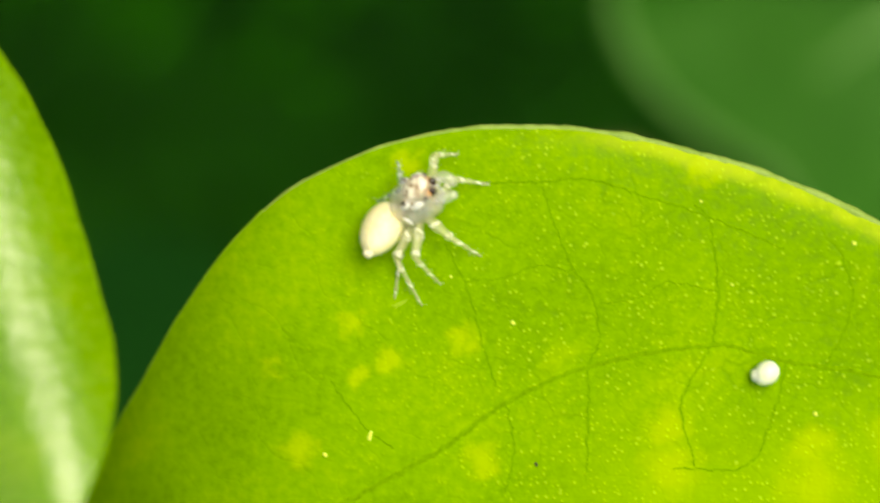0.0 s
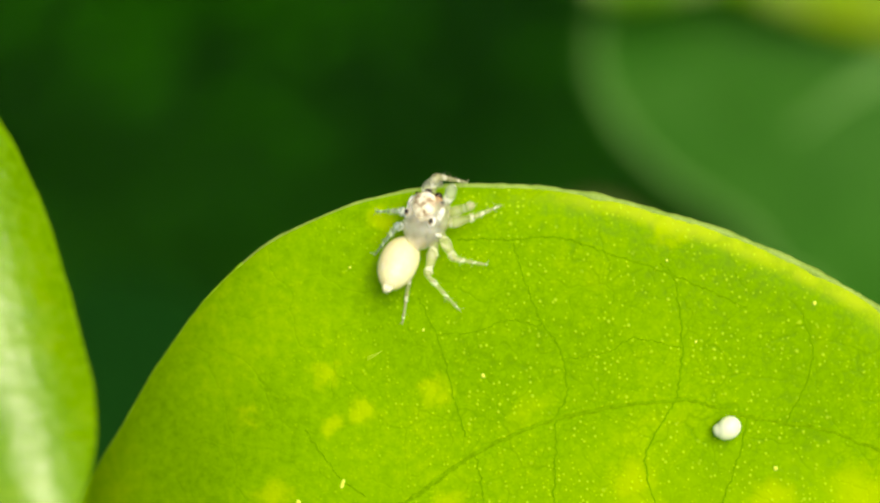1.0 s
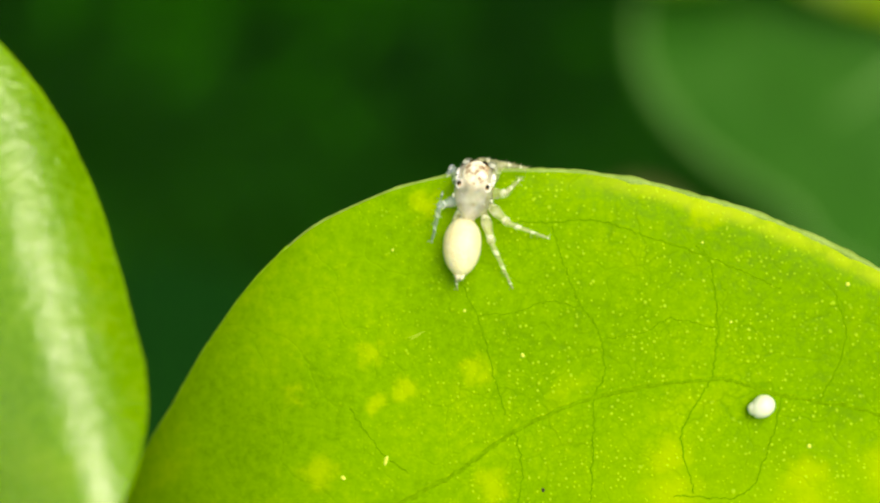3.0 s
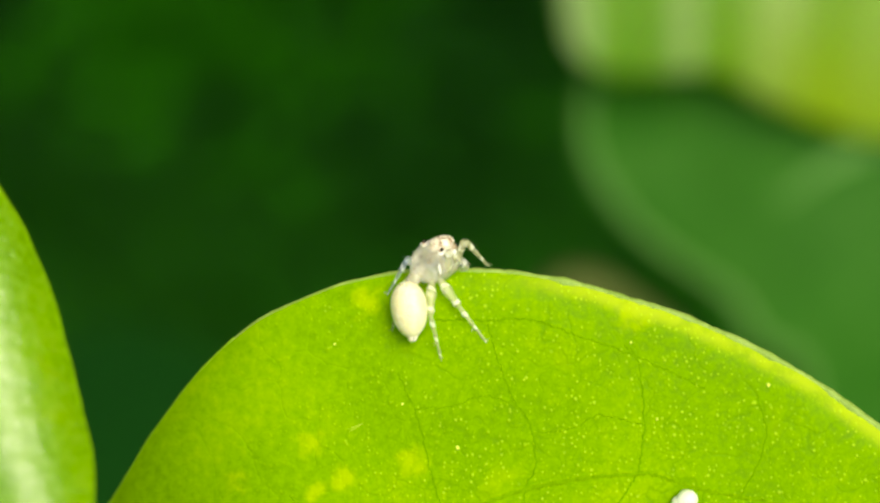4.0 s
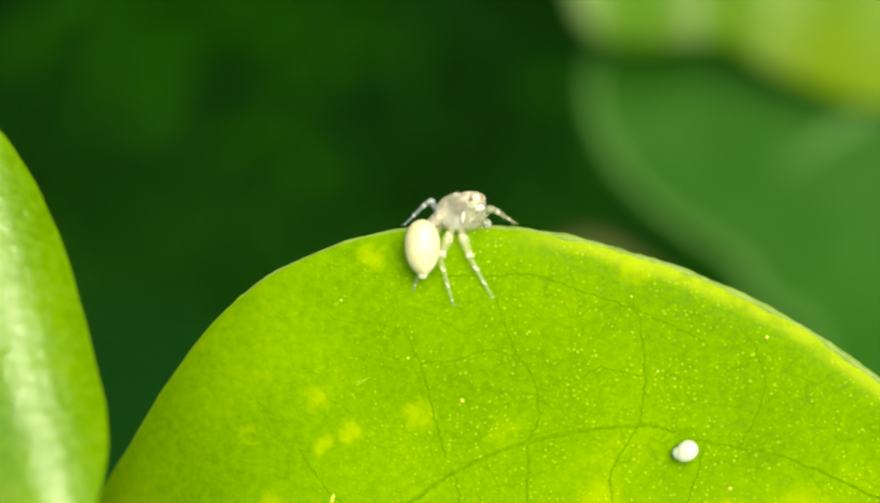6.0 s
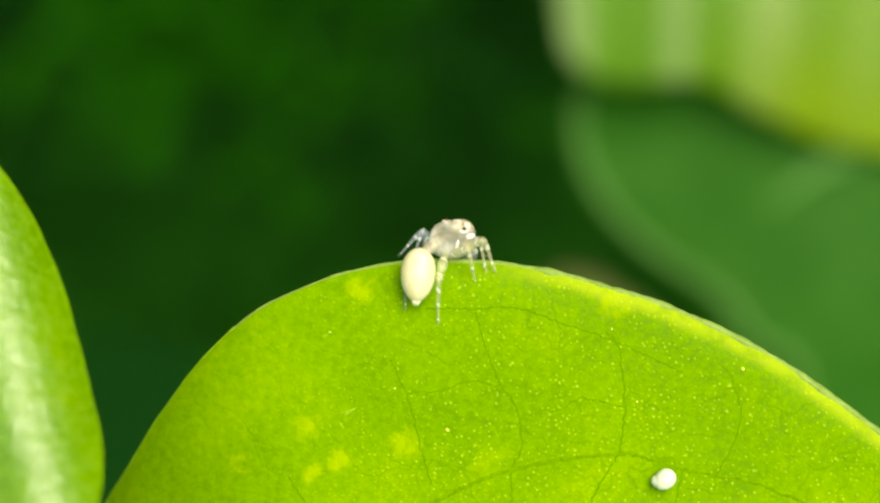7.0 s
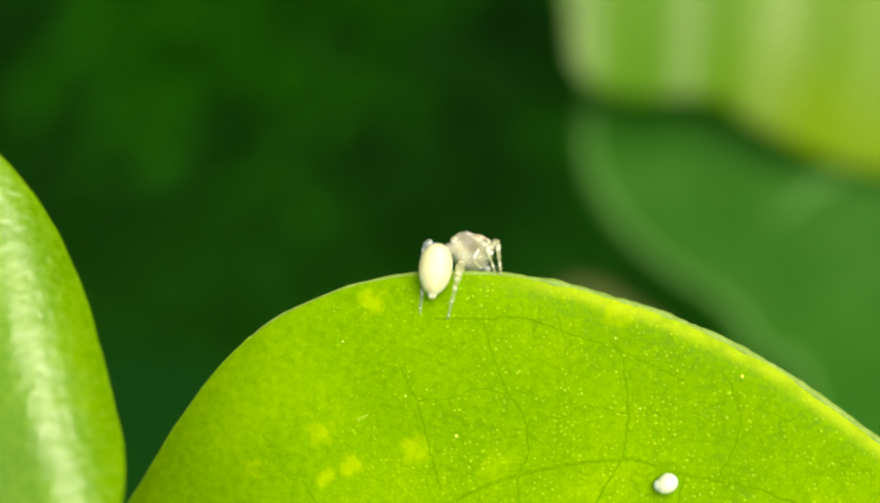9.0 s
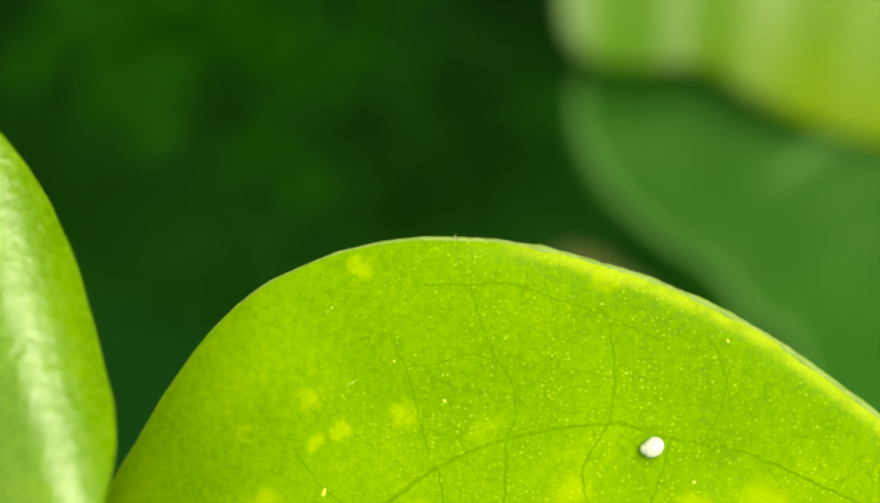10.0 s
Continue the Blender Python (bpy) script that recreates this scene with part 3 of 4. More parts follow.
for i in range(40):
    for j in range(40):
        bm.faces.new([bm.verts[k] for k in (i * 41 + j, (i + 1) * 41 + j, (i + 1) * 41 + j + 1, i * 41 + j + 1)])
ground = part("ground", bm, M_SOIL, None)
tagged(ground, "dark soil under a green film of moss, in shade", "ground", kind="structure")


def leaf_cloud(count, box, size, tilt, seed, keep=None):
    """Many small folded leaves at random in a box (metres), as one mesh."""
    rnd = random.Random(seed)
    verts, faces = [], []
    while len(faces) < count * 4:
        p = Vector([rnd.uniform(a, b) for a, b in box])
        if keep and not keep(p):
            continue
        L = rnd.uniform(*size)
        m = Matrix.Translation(p) @ Euler((radians(rnd.gauss(0, tilt)), radians(rnd.gauss(0, tilt)), rnd.uniform(0, 6.28))).to_matrix().to_4x4()
        b = len(verts)
        for x, y, z in ((0, -0.5, 0), (0.3, -0.12, 0.06), (0.26, 0.28, 0.05), (0, 0.55, -0.06), (-0.26, 0.28, 0.05), (-0.3, -0.12, 0.06), (0, 0.05, -0.02)):
            verts.append(m @ Vector((x * L, y * L, z * L)))
        faces += [(b, b + 1, b + 6), (b + 1, b + 2, b + 3, b + 6), (b + 6, b + 3, b + 4, b + 5), (b, b + 6, b + 5)]
    return [tuple(v) for v in verts], faces


def cloud(name, material, label, category, *args, **kw):
    data = bpy.data.meshes.new(name)
    v, f = leaf_cloud(*args, **kw)
    data.from_pydata(v, [], f)
    data.materials.append(material)
    return tagged(new(name, data), label, category, kind="stuff")


def patch(p, cx, cy, rx, ry):
    """Distance from a rounded, uneven patch's middle: 1 at its outline."""
    r = ((abs(p.x - cx) / rx) ** 4 + (abs(p.y - cy) / ry) ** 4) ** 0.25
    return r + 0.22 * noise.noise(Vector((p.x * 2.6, p.y * 2.6, 4.0)))


def low_growth(p):
    return patch(p, 0.05, 1.5, 1.6, 1.35) < 1 - 0.25 * (p.z - 0.02) / 0.1


def crown_shape(p):
    r = patch(p, 0.1, 0.93, 1.3, 0.93)
    return r < 1 and 0.69 + 0.05 * noise.noise(Vector((p.x * 4, p.y * 4, 1))) < p.z < 0.9 + 0.45 * (1 - r) + 0.08 * noise.noise(Vector((p.x * 5, p.y * 5, 7)))


cloud("undergrowth", M_DARKLEAF, "dense dark green undergrowth leaves over the soil, out of focus", "foliage",
      40000, ((-1.75, 1.85), (0.3, 3.0), (0.02, 0.11)), (0.045, 0.085), 16, 5, keep=low_growth)

cloud("ground_herb", M_DARKLEAF, "low carpet of tiny dark green herb leaves in shade", "foliage",
      34000, ((-0.75, 0.8), (0.45, 2.0), (0.085, 0.125)), (0.018, 0.036), 14, 8)

# an unseen bush, added so that its leaves block light from the ground
bush = tagged(root("bush", pose(0, 0, 0)), "unseen leafy green bush added above the view to shade the ground", "bush")
rnd = random.Random(4)
for bx, by in ((-0.85, 1.2), (0.95, 1.25), (0.55, 1.75)):
    base, top = Vector((bx, by, -0.03)) / MM, Vector((bx * 0.8, by - 0.1, 0.72)) / MM
    mid = (base + top) / 2 + Vector((rnd.uniform(-60, 60), rnd.uniform(-60, 60), 0))
    line = spline([base, mid, top], 10)
    trunk = part("trunk", ring_tube(bmesh.new(), line, [26 - 12 * i / 20 for i in range(21)], 12), M_BARK, bush, "brown woody trunk")
    for k in range(5):
        a = 6.28 * k / 5 + rnd.uniform(-0.4, 0.4)
        start = line[14 + k]
        end = start + Vector((math.cos(a) * 420, math.sin(a) * 380, rnd.uniform(110, 240)))
        end = Vector((min(max(end.x, -1000), 1150), min(max(end.y, 250), 1700), end.z))
        lim = spline([start, start * 0.5 + end * 0.5 + Vector((0, 0, 60)), end], 8)
        part("limb", ring_tube(bmesh.new(), lim, [11 - 8 * i / 16 for i in range(17)], 8), M_BARK, trunk, "bent side limb")
data = bpy.data.meshes.new("shade_crown")
data.from_pydata(*(lambda v, f: (v, [], f))(*leaf_cloud(3500, ((-1.3, 1.5), (0.0, 2.3), (0.6, 1.4)), (0.06, 0.11), 30, 9, keep=crown_shape)))
data.materials.append(M_CANOPY)
shade_crown = new("shade_crown", data)
shade_crown.parent = bush


# ---- the egg and the specks on the leaf ----
def speck(name, u, v, size, material, label, category, turn=0.0, stretch=1.0, flat=0.5):
    bm = egg_shape(bmesh.new(), (0, 0, 0), (size, size * stretch, size * flat), None, 6, 8)
    for vert in bm.verts:
        vert.co *= 1 + 0.18 * noise.noise(vert.co * 9000 + Vector((u, v, 0)))
    ob = part(name, bm, material, None, "", LEAF @ Matrix.Translation(MAIN.place(u, v, size * flat * 0.6) * MM) @ pose(0, 0, 0, 0, 0, turn))
    return tagged(ob, label, category)


def insect_egg():
    e = root("insect_egg", LEAF @ Matrix.Translation(MAIN.place(11.8, -1.3, 0.36) * MM) @ pose(0, 0, 0, 0, 0, -50))
    tagged(e, "tiny glossy white insect egg stuck on the leaf", "egg")
    bm = egg_shape(bmesh.new(), (0, 0, 0), (0.42, 0.5, 0.4), lambda s: 1 + 0.08 * s, 16, 24)
    part("shell", bm, M_EGG, e)
    part("cap", egg_shape(bmesh.new(), (-0.12, -0.28, -0.05), (0.29, 0.27, 0.28), None, 8, 12), M_EGG, e, "small white lobe of the shell")
    return e


insect_egg()
for u, v, s, st, turn in ((2.65, 0.52, 0.07, 1.2, 20), (15.03, 3.4, 0.08, 1.1, 0), (9.48, 4.93, 0.05, 1.0, 0), (10.6, 1.9, 0.05, 1.0, 0),
                          (13.65, -2.8, 0.08, 1.0, 0), (-4.2, -4.3, 0.08, 1.3, 60), (0.4, 2.2, 0.05, 1.0, 0), (-2.4, 4.5, 0.05, 1.0, 0)):
    tagged(speck("pollen_grain", u, v, s, M_GRAIN, "pale yellow grain lying on the leaf", "speck", turn, st), group="grains on the leaf")
speck("leaf_flake", -2.55, -3.6, 0.07, M_GRAIN, "pale yellow dry flake lying on the leaf", "speck", -15, 2.8)
speck("dirt_speck", 3.5, -4.65, 0.06, M_DIRT, "dark speck of dirt on the leaf", "speck", 15, 1.5, 0.6)
for u, v, L, turn in ((-1.45, 1.25, 0.36, -68), (-1.5, 1.15, 0.25, -60)):
    tagged(speck("silk_thread", u, v, 0.014, M_THREAD, "short pale silk thread on the leaf", "thread", turn, L / 0.014), group="silk threads")

# ---- the spider ----
REACH = {"1": (1.45, 1.6), "2": (1.2, 1.5), "3": (1.35, 1.9), "4": (1.4, 2.1)}
HIPS = {"left_1": (-0.42, 0.48, -0.50), "left_2": (-0.50, 0.16, -0.55), "left_3": (-0.50, -0.18, -0.58), "left_4": (-0.42, -0.50, -0.55)}
HIPS.update({k.replace("left", "right"): (-x, y, z) for k, (x, y, z) in list(HIPS.items())})


def limb(bm, length, profile, bristles, seed, stout=1.0):
    """A jointed leg piece along y with bristles."""
    n = 22
    pts = [(0, length * i / n, 0) for i in range(n + 1)]
    ring_tube(bm, pts, [stout * (1.06 if profile is upper_profile else 0.86) * profile(i / n) for i in range(n + 1)], 10)
    rnd = random.Random(seed)
    for _ in range(bristles):
        s, a = rnd.uniform(0.1, 0.97), rnd.uniform(0, 6.28)
        d = Vector((math.cos(a), 0.5, math.sin(a))).normalized()
        p = Vector((0, length * s, 0)) + d * profile(s) * 0.7
        ring_tube(bm, [p, p + d * rnd.uniform(0.12, 0.24)], [0.012, 0.003], 3)
    return bm


def bulge(s, *knots):
    """Radius between knots (place, radius)."""
    for (a, ra), (b, rb) in zip(knots, knots[1:]):
        if s <= b:
            k = (s - a) / (b - a)
            return ra + (rb - ra) * k * k * (3 - 2 * k)
    return knots[-1][1]


def upper_profile(s):
    return bulge(s, (0, 0.12), (0.12, 0.11), (0.4, 0.16), (0.72, 0.115), (0.78, 0.10), (0.9, 0.13), (1, 0.10))


def lower_profile(s):
    return bulge(s, (0, 0.095), (0.15, 0.11), (0.42, 0.075), (0.46, 0.10), (0.52, 0.066), (0.78, 0.05), (0.81, 0.07), (0.86, 0.046), (0.97, 0.035), (1, 0.015))


def build_spider():
    s = tagged(root("spider", LEAF), "small pale jumping spider with a cream-yellow abdomen on the leaf", "spider")

    def head(t):
        return 1.0 + 0.10 * t - (0.25 * (-t - 0.55) / 0.45 if t < -0.55 else 0) + (0.35 * (t - 0.5) if t > 0.5 else 0)
    bm = egg_shape(bmesh.new(), (0, 0, 0), (0.74, 1.0, 0.74), head, 20, 28)
    for v in bm.verts:
        c = v.co / MM
        r = math.hypot(c.x / 0.8, c.z / 0.8)
        if r > 1e-6:
            a, e = math.atan2(c.z / 0.8, c.x / 0.8), 0.72
            c.x, c.z = 0.8 * r * math.copysign(abs(math.cos(a)) ** e, c.x), 0.8 * r * math.copysign(abs(math.sin(a)) ** e, c.z)
        if c.y > 0.3:
            k = 1 + 0.28 * ((c.y - 0.3) / 0.7) ** 2
            c.x, c.z = c.x * k, c.z * k
        c.z = c.z * (0.82 if c.z > 0 else 1.12) + (0.10 * max(0, c.y) if c.z > 0 else 0)
        c.x *= 1 + 0.06 * max(0, c.y)
        v.co = c * MM
    car = part("carapace", bm, M_CARAPACE, s, "translucent cream head and thorax", Matrix.Diagonal((1.01, 1.1, 1.1, 1)))
    for name, x, y, z, r, mat, lab in (("front_eye", 0.22, 0.98, 0.12, 0.15, M_EYE, "large dark front eye"), ("side_eye", 0.55, 0.82, 0.28, 0.07, M_EYE, "small dark eye"),
                                       ("rear_eye", 0.54, 0.14, 0.55, 0.085, M_EYE, "small dark eye"), ("middle_eye", 0.70, 0.42, 0.42, 0.03, M_EYE, "tiny dark eye")):
        for side in (-1, 1):
            part(name, egg_shape(bmesh.new(), (side * x, y, z), (r, r, r), None, 8, 12), mat, car, lab)
    part("head_patch", egg_shape(bmesh.new(), (0, 0.50, 0.46), (0.50, 0.52, 0.235), None, 12, 18), M_MOTTLE, car, "cream head top with brown flecks")
    palps = []
    for side in (-1, 1):
        # eye_patch and brow are white hair that also paints the head's glossy glint
        part("eye_patch", egg_shape(bmesh.new(), (side * 0.52, 0.13, 0.46), (0.17, 0.19, 0.09), None, 8, 12), M_WHITE, car, "white hair patch round the eye, with a painted glint")
        part("eye_ring", egg_shape(bmesh.new(), (side * 0.53, 0.13, 0.50), (0.10, 0.12, 0.075), None, 8, 12), M_ORANGE, car, "brown ring round the eye")
        part("brow", egg_shape(bmesh.new(), (side * 0.66, 0.46, 0.27), (0.11, 0.26, 0.15), None, 8, 12), M_WHITE, car, "white patch painting the head's glossy glint, with white hair")
        part("side_streak", egg_shape(bmesh.new(), (side * 0.73, -0.22, -0.02), (0.05, 0.07, 0.24), None, 8, 12), M_WHITE, car, "white hair streak on the flank")
        part("face_hair", egg_shape(bmesh.new(), (side * 0.25, 0.86, 0.18), (0.21, 0.13, 0.17), None, 8, 12), M_ORANGE, car, "orange hair round the front eyes")
        part("jaw", egg_shape(bmesh.new(), (side * 0.2, 0.85, -0.34), (0.17, 0.17, 0.3), None, 8, 12), M_LEGBLUE, car, "pale jaw")
        palp = spline([(side * 0.32, 0.84, -0.26), (side * 0.50, 1.18, -0.14), (side * 0.40, 1.50, -0.30), (side * 0.22, 1.54, -0.62)], 6)
        palps.append(part("palp", ring_tube(bmesh.new(), palp, [0.13 + 0.09 * math.sin(3.1 * i / 18) - (0.05 if i > 17 else 0) for i in range(len(palp))], 10), M_PALP, s, "pale see-through feeler"))
    bm = bmesh.new()
    rnd = random.Random(3)
    for _ in range(26):
        a, y = rnd.uniform(0.3, 2.84), rnd.uniform(-0.5, 0.8)
        d = Vector((math.cos(a), 0.4, math.sin(a)))
        p = Vector((0.76 * math.cos(a), y, 0.50 * math.sin(a)))
        ring_tube(bm, [p, p + d.normalized() * rnd.uniform(0.12, 0.22)], [0.011, 0.003], 3)
    part("bristles", bm, M_LEGBLUE, car, "short stiff hairs")
    part("breast", egg_shape(bmesh.new(), (0, -0.10, -0.50), (0.50, 0.72, 0.34), None, 10, 14), M_LEGBLUE, s, "pale underside")

    def belly(t):
        return 1.0 + (0.10 * t if t > 0 else -0.13 * t * t)
    bm = egg_shape(bmesh.new(), (0, 0, 0), (0.73, 1.14, 0.67), belly, 24, 30)
    abd = part("abdomen", bm, M_ABDOMEN, s, "cream-yellow oval abdomen")
    for x, z in ((-0.07, 0.03), (0.07, 0.03), (0, -0.06)):
        part("spinneret", ring_tube(bmesh.new(), [(x, -0.94, z), (x, -1.10, z), (x * 0.8, -1.20, z), (x * 0.6, -1.28, z)], [0.17, 0.14, 0.11, 0.05], 10), M_ABDOMEN, abd, "small pale spinneret")
    waist = part("waist", egg_shape(bmesh.new(), (0, 0.25, 0), (0.30, 0.55, 0.27), None, 10, 14), M_CARAPACE, s, "narrow waist")
    legs = {}
    for i, (key, hip) in enumerate(HIPS.items()):
        mat = M_LEG if key.startswith("right") or key in ("left_1", "left_4") else M_LEGBLUE
        up = part("leg", limb(bmesh.new(), REACH[key[-1]][0], upper_profile, 12, i, 1.3), mat, s, "pale translucent leg")
        low = part("lower_leg", limb(bmesh.new(), REACH[key[-1]][1], lower_profile, 18, 50 + i, 1.3 if key[-1] == "1" else 1.12), mat, up, "thin pale lower leg")
        legs[key] = (up, low)
    return s, abd, waist, legs, palps


spider, abdomen, waist, legs, palps = build_spider()


# ---- movement ----
def aim(at, ahead, above):
    """A pose in the leaf's axes (mm): y looks ahead, z above."""
    y = Vector(ahead).normalized()
    x = y.cross(Vector(above)).normalized()
    m = Matrix((x, y, x.cross(y))).transposed().to_4x4()
    m.translation = Vector(at) * MM
    return m


def between(rows, t):
    """Plain interpolation in rows of (t, values...)."""
    if t <= rows[0][0]:
        return rows[0][1:]
    for a, b in zip(rows, rows[1:]):
        if t <= b[0]:
            k = (t - a[0]) / (b[0] - a[0])
            return tuple(p + (q - p) * k for p, q in zip(a[1:], b[1:]))
    return rows[-1][1:]


# head and thorax: seconds, centre, the way ahead, the way up
BODY = [
    (0, -0.98, 4.91, 1.15, 0.68, 0.4, 0.45, -0.45, 0.5, 0.65),
    (0.5, -0.28, 5.32, 1.05, 0.72, 0.66, 0.18, -0.4, 0.2, 0.9),
    (1, 0.39, 6.2, 0.95, 0.34, 0.92, 0.05, -0.45, 0.1, 0.9),
    (1.5, 0.34, 6.2, 0.9, 0.34, 0.93, 0, -0.4, 0.1, 0.9),
    (2, 0.69, 6.29, 0.85, 0.2, 0.97, -0.1, -0.3, 0.1, 1),
    (3.5, 0.71, 6.94, 0.7, 0.14, 0.95, -0.25, 0.05, 0.25, 0.97),
    (4, 1.42, 7.96, 0.4, 0.72, 0.45, -0.48, -0.2, 0.8, 0.55),
    (4.5, 1.46, 8.03, 0.3, 0.74, 0.36, -0.5, -0.25, 0.8, 0.55),
    (5, 1.62, 8.17, 0.3, 0.75, 0.35, -0.5, -0.2, 0.85, 0.5),
    (5.5, 2.07, 8.19, 0.2, 0.85, 0.12, -0.5, -0.1, 0.9, 0.42),
    (6, 2.34, 8.28, 0.1, 0.85, 0.1, -0.5, -0.05, 0.9, 0.42),
    (7.5, 2.65, 8.77, -0.1, 0.62, 0.12, -0.76, 0.1, 0.85, 0.5),
    (8, 2.24, 8.65, -0.1, 0.38, 0.22, -0.87, 0, 0.85, 0.5),
    (8.5, 2.47, 8.84, -0.2, 0.45, 0.05, -0.85, 0.05, 0.82, 0.55),
    (9, 3.03, 8.72, -0.4, 0.6, -0.22, -0.72, 0.15, 0.85, 0.4),
    (9.2, 3.87, 8.48, -0.8, 0.6, -0.5, -0.62, 0.3, 0.8, -0.25),
    (9.3, 3.35, 8.11, -1, 0.3, -0.75, -0.6, 0.2, 0.6, -0.7),
    (9.5, 3.86, 6.3, -1.3, 0.05, -0.98, -0.2, 0.05, 0.25, -0.95),
    (10, 3.6, 4.6, -1.45, 0, -1, 0, 0, 0, -1),
]
# abdomen: seconds, centre, the way from its tip to the waist, the way up
REAR = [
    (0, -2.09, 3.94, 0.9, 0.41, 0.82, -0.5, -0.35, 0.2, 0.9),
    (0.5, -1.42, 4.26, 0.88, 0.3, 0.76, -0.5, -0.2, 0.1, 1),
    (1, -0.57, 4.66, 0.86, 0.35, 0.84, -0.5, -0.05, 0.1, 1),
    (1.5, -0.55, 4.64, 0.86, 0.35, 0.87, -0.5, -0.02, 0.08, 1),
    (2, -0.08, 4.49, 0.85, 0.2, 0.87, -0.5, 0, 0.05, 1),
    (3.5, 0.47, 4.72, 0.85, -0, 1, -0, 0, 0.1, 1),
    (4, 0.57, 5.97, 0.85, -0.15, 0.99, -0, 0, 0.2, 1),
    (4.5, 0.86, 5.99, 0.85, -0.22, 0.97, -0, 0.05, 0.2, 1),
    (5, 0.92, 6.02, 0.85, -0.19, 0.98, -0, 0.05, 0.2, 1),
    (5.5, 0.78, 6.2, 0.85, -0.16, 0.99, -0, 0.05, 0.25, 1),
    (6, 0.89, 6.72, 0.85, -0.04, 1, -0, 0, 0.25, 1),
    (7.5, 1.45, 7.12, 0.8, 0.1, 0.99, -0, 0, 0.3, 1),
    (8, 1.63, 6.86, 0.8, 0.13, 0.99, -0, 0, 0.3, 1),
    (8.5, 1.61, 7.34, 0.8, 0.12, 0.99, -0, 0, 0.35, 1),
    (9, 1.58, 7.73, 0.7, 0.1, 0.99, -0, 0, 0.4, 1),
    (9.1, 1.9, 8.1, 0.6, 0.35, 0.8, -0.45, -0.1, 0.5, 0.9),
    (9.2, 2.3, 8.6, 0.4, 0.68, 0.45, -0.5, -0.3, 0.7, 0.6),
    (9.25, 2.6, 9.2, 0.1, 0.7, -0.25, -0.6, -0.1, 0.9, 0.3),
    (9.3, 2.86, 9.56, -0.3, 0.32, -0.85, -0.35, 0.1, 0.5, -0.8),
    (9.4, 3.48, 8.1, -0.75, 0.1, -0.97, -0.2, 0.05, 0.25, -0.95),
    (9.5, 3.9, 7.42, -1, 0, -1, -0.1, 0, 0.1, -1),
    (10, 3.6, 6.2, -1.4, 0, -1, 0, 0, 0, -1),
]
# where each foot stands on the leaf: seconds, across, along
FEET = {}
FEET["left_1"] = [(0, 0.71, 6.66, 0), (0.5, 0.75, 7.63, 0), (1, 1.99, 7.73, 0), (1.5, 1.99, 7.66, 0), (2, 1.5, 7.46, 0), (3.5, 2.6, 8, 0), (4, 1.2, 7.6, -0.5), (4.5, 1.2, 7.6, -0.5), (5, 1.25, 7.5, -0.5), (5.5, 1.3, 7.4, -0.5), (6, 1.7, 7.5, -0.5), (7.5, 1.6, 7.7, -0.5), (8, 1.6, 7.7, -0.5), (8.5, 1.6, 7.7, -0.5), (9, 1.8, 7.6, -0.5), (9.2, 3.3, 8, -0.5), (9.35, 2.9, 7.6, -0.3), (9.6, 2.9, 7.2, -0.5), (10, 2.9, 5.1, -0.5)]
FEET["left_2"] = [(0, -1.51, 6.39, 0), (0.5, -1.66, 6.41, 0), (1, -1.48, 6.61, 0), (1.5, -1.44, 6.56, 0), (2, -1.01, 5.76, 0), (3.5, -0.4, 6.7, 0), (4, 0.7, 7.6, -0.5), (4.5, 0.6, 7.7, -0.5), (5, 0.6, 7.5, -0.5), (5.5, 0.6, 7.3, -0.5), (6, 0.7, 7.5, -0.5), (7.5, 1.2, 7.7, -0.5), (8, 1.1, 7.65, -0.5), (8.5, 1, 7.6, -0.5), (9, 0.9, 7.5, -0.5), (9.2, 1.6, 7.8, -0.5), (9.35, 1.6, 7.7, -0.3), (9.6, 1.6, 7.3, -0.5), (10, 1.6, 5.2, -0.5)]
FEET["left_3"] = [(0, -2.3, 4.91, 0), (0.5, -2.34, 4.6, 0), (1, -1.49, 4.95, 0), (1.5, -1.49, 5.04, 0), (2, -1.15, 4.57, 0), (3.5, -0.76, 4.89, 0), (4, -0.35, 6.51, 0), (4.5, -0.2, 5.86, 0), (5, -0.19, 7.34, 0), (5.5, 0.11, 7.48, 0), (6, 0.07, 7.61, 0), (7.5, 0.66, 7.96, 0), (8, 0.67, 7.85, 0), (8.5, 0.65, 8.11, 0), (9, 0.8, 7.1, -0.5), (9.2, 1.2, 7.7, -0.5), (9.3, 1, 7.75, -0.05), (9.55, 1, 7.75, -0.05), (10, 1, 7.75, -0.15)]
FEET["left_4"] = [(0, -1.71, 1.07, 0), (0.5, -1.49, 1.65, 0), (1, -0.43, 2.16, 0), (1.5, -0.37, 2.17, 0), (2, 0.74, 2.5, 0), (3.5, -0.19, 3.2, 0), (4, -0.1, 5.1, 0), (4.5, -0.1, 5.9, 0), (5, 0.25, 5.3, 0), (5.5, 0.58, 4.84, 0), (6, 0.54, 4.92, 0), (7.5, 0.87, 5.77, 0), (8, 0.91, 5.79, 0), (8.5, 0.9, 5.67, 0), (9, 0.94, 5.75, 0), (9.2, 1.5, 7.4, 0), (9.3, 3, 8.2, -0.05), (9.55, 3, 8.2, -0.05), (10, 3, 7.86, -0.15)]
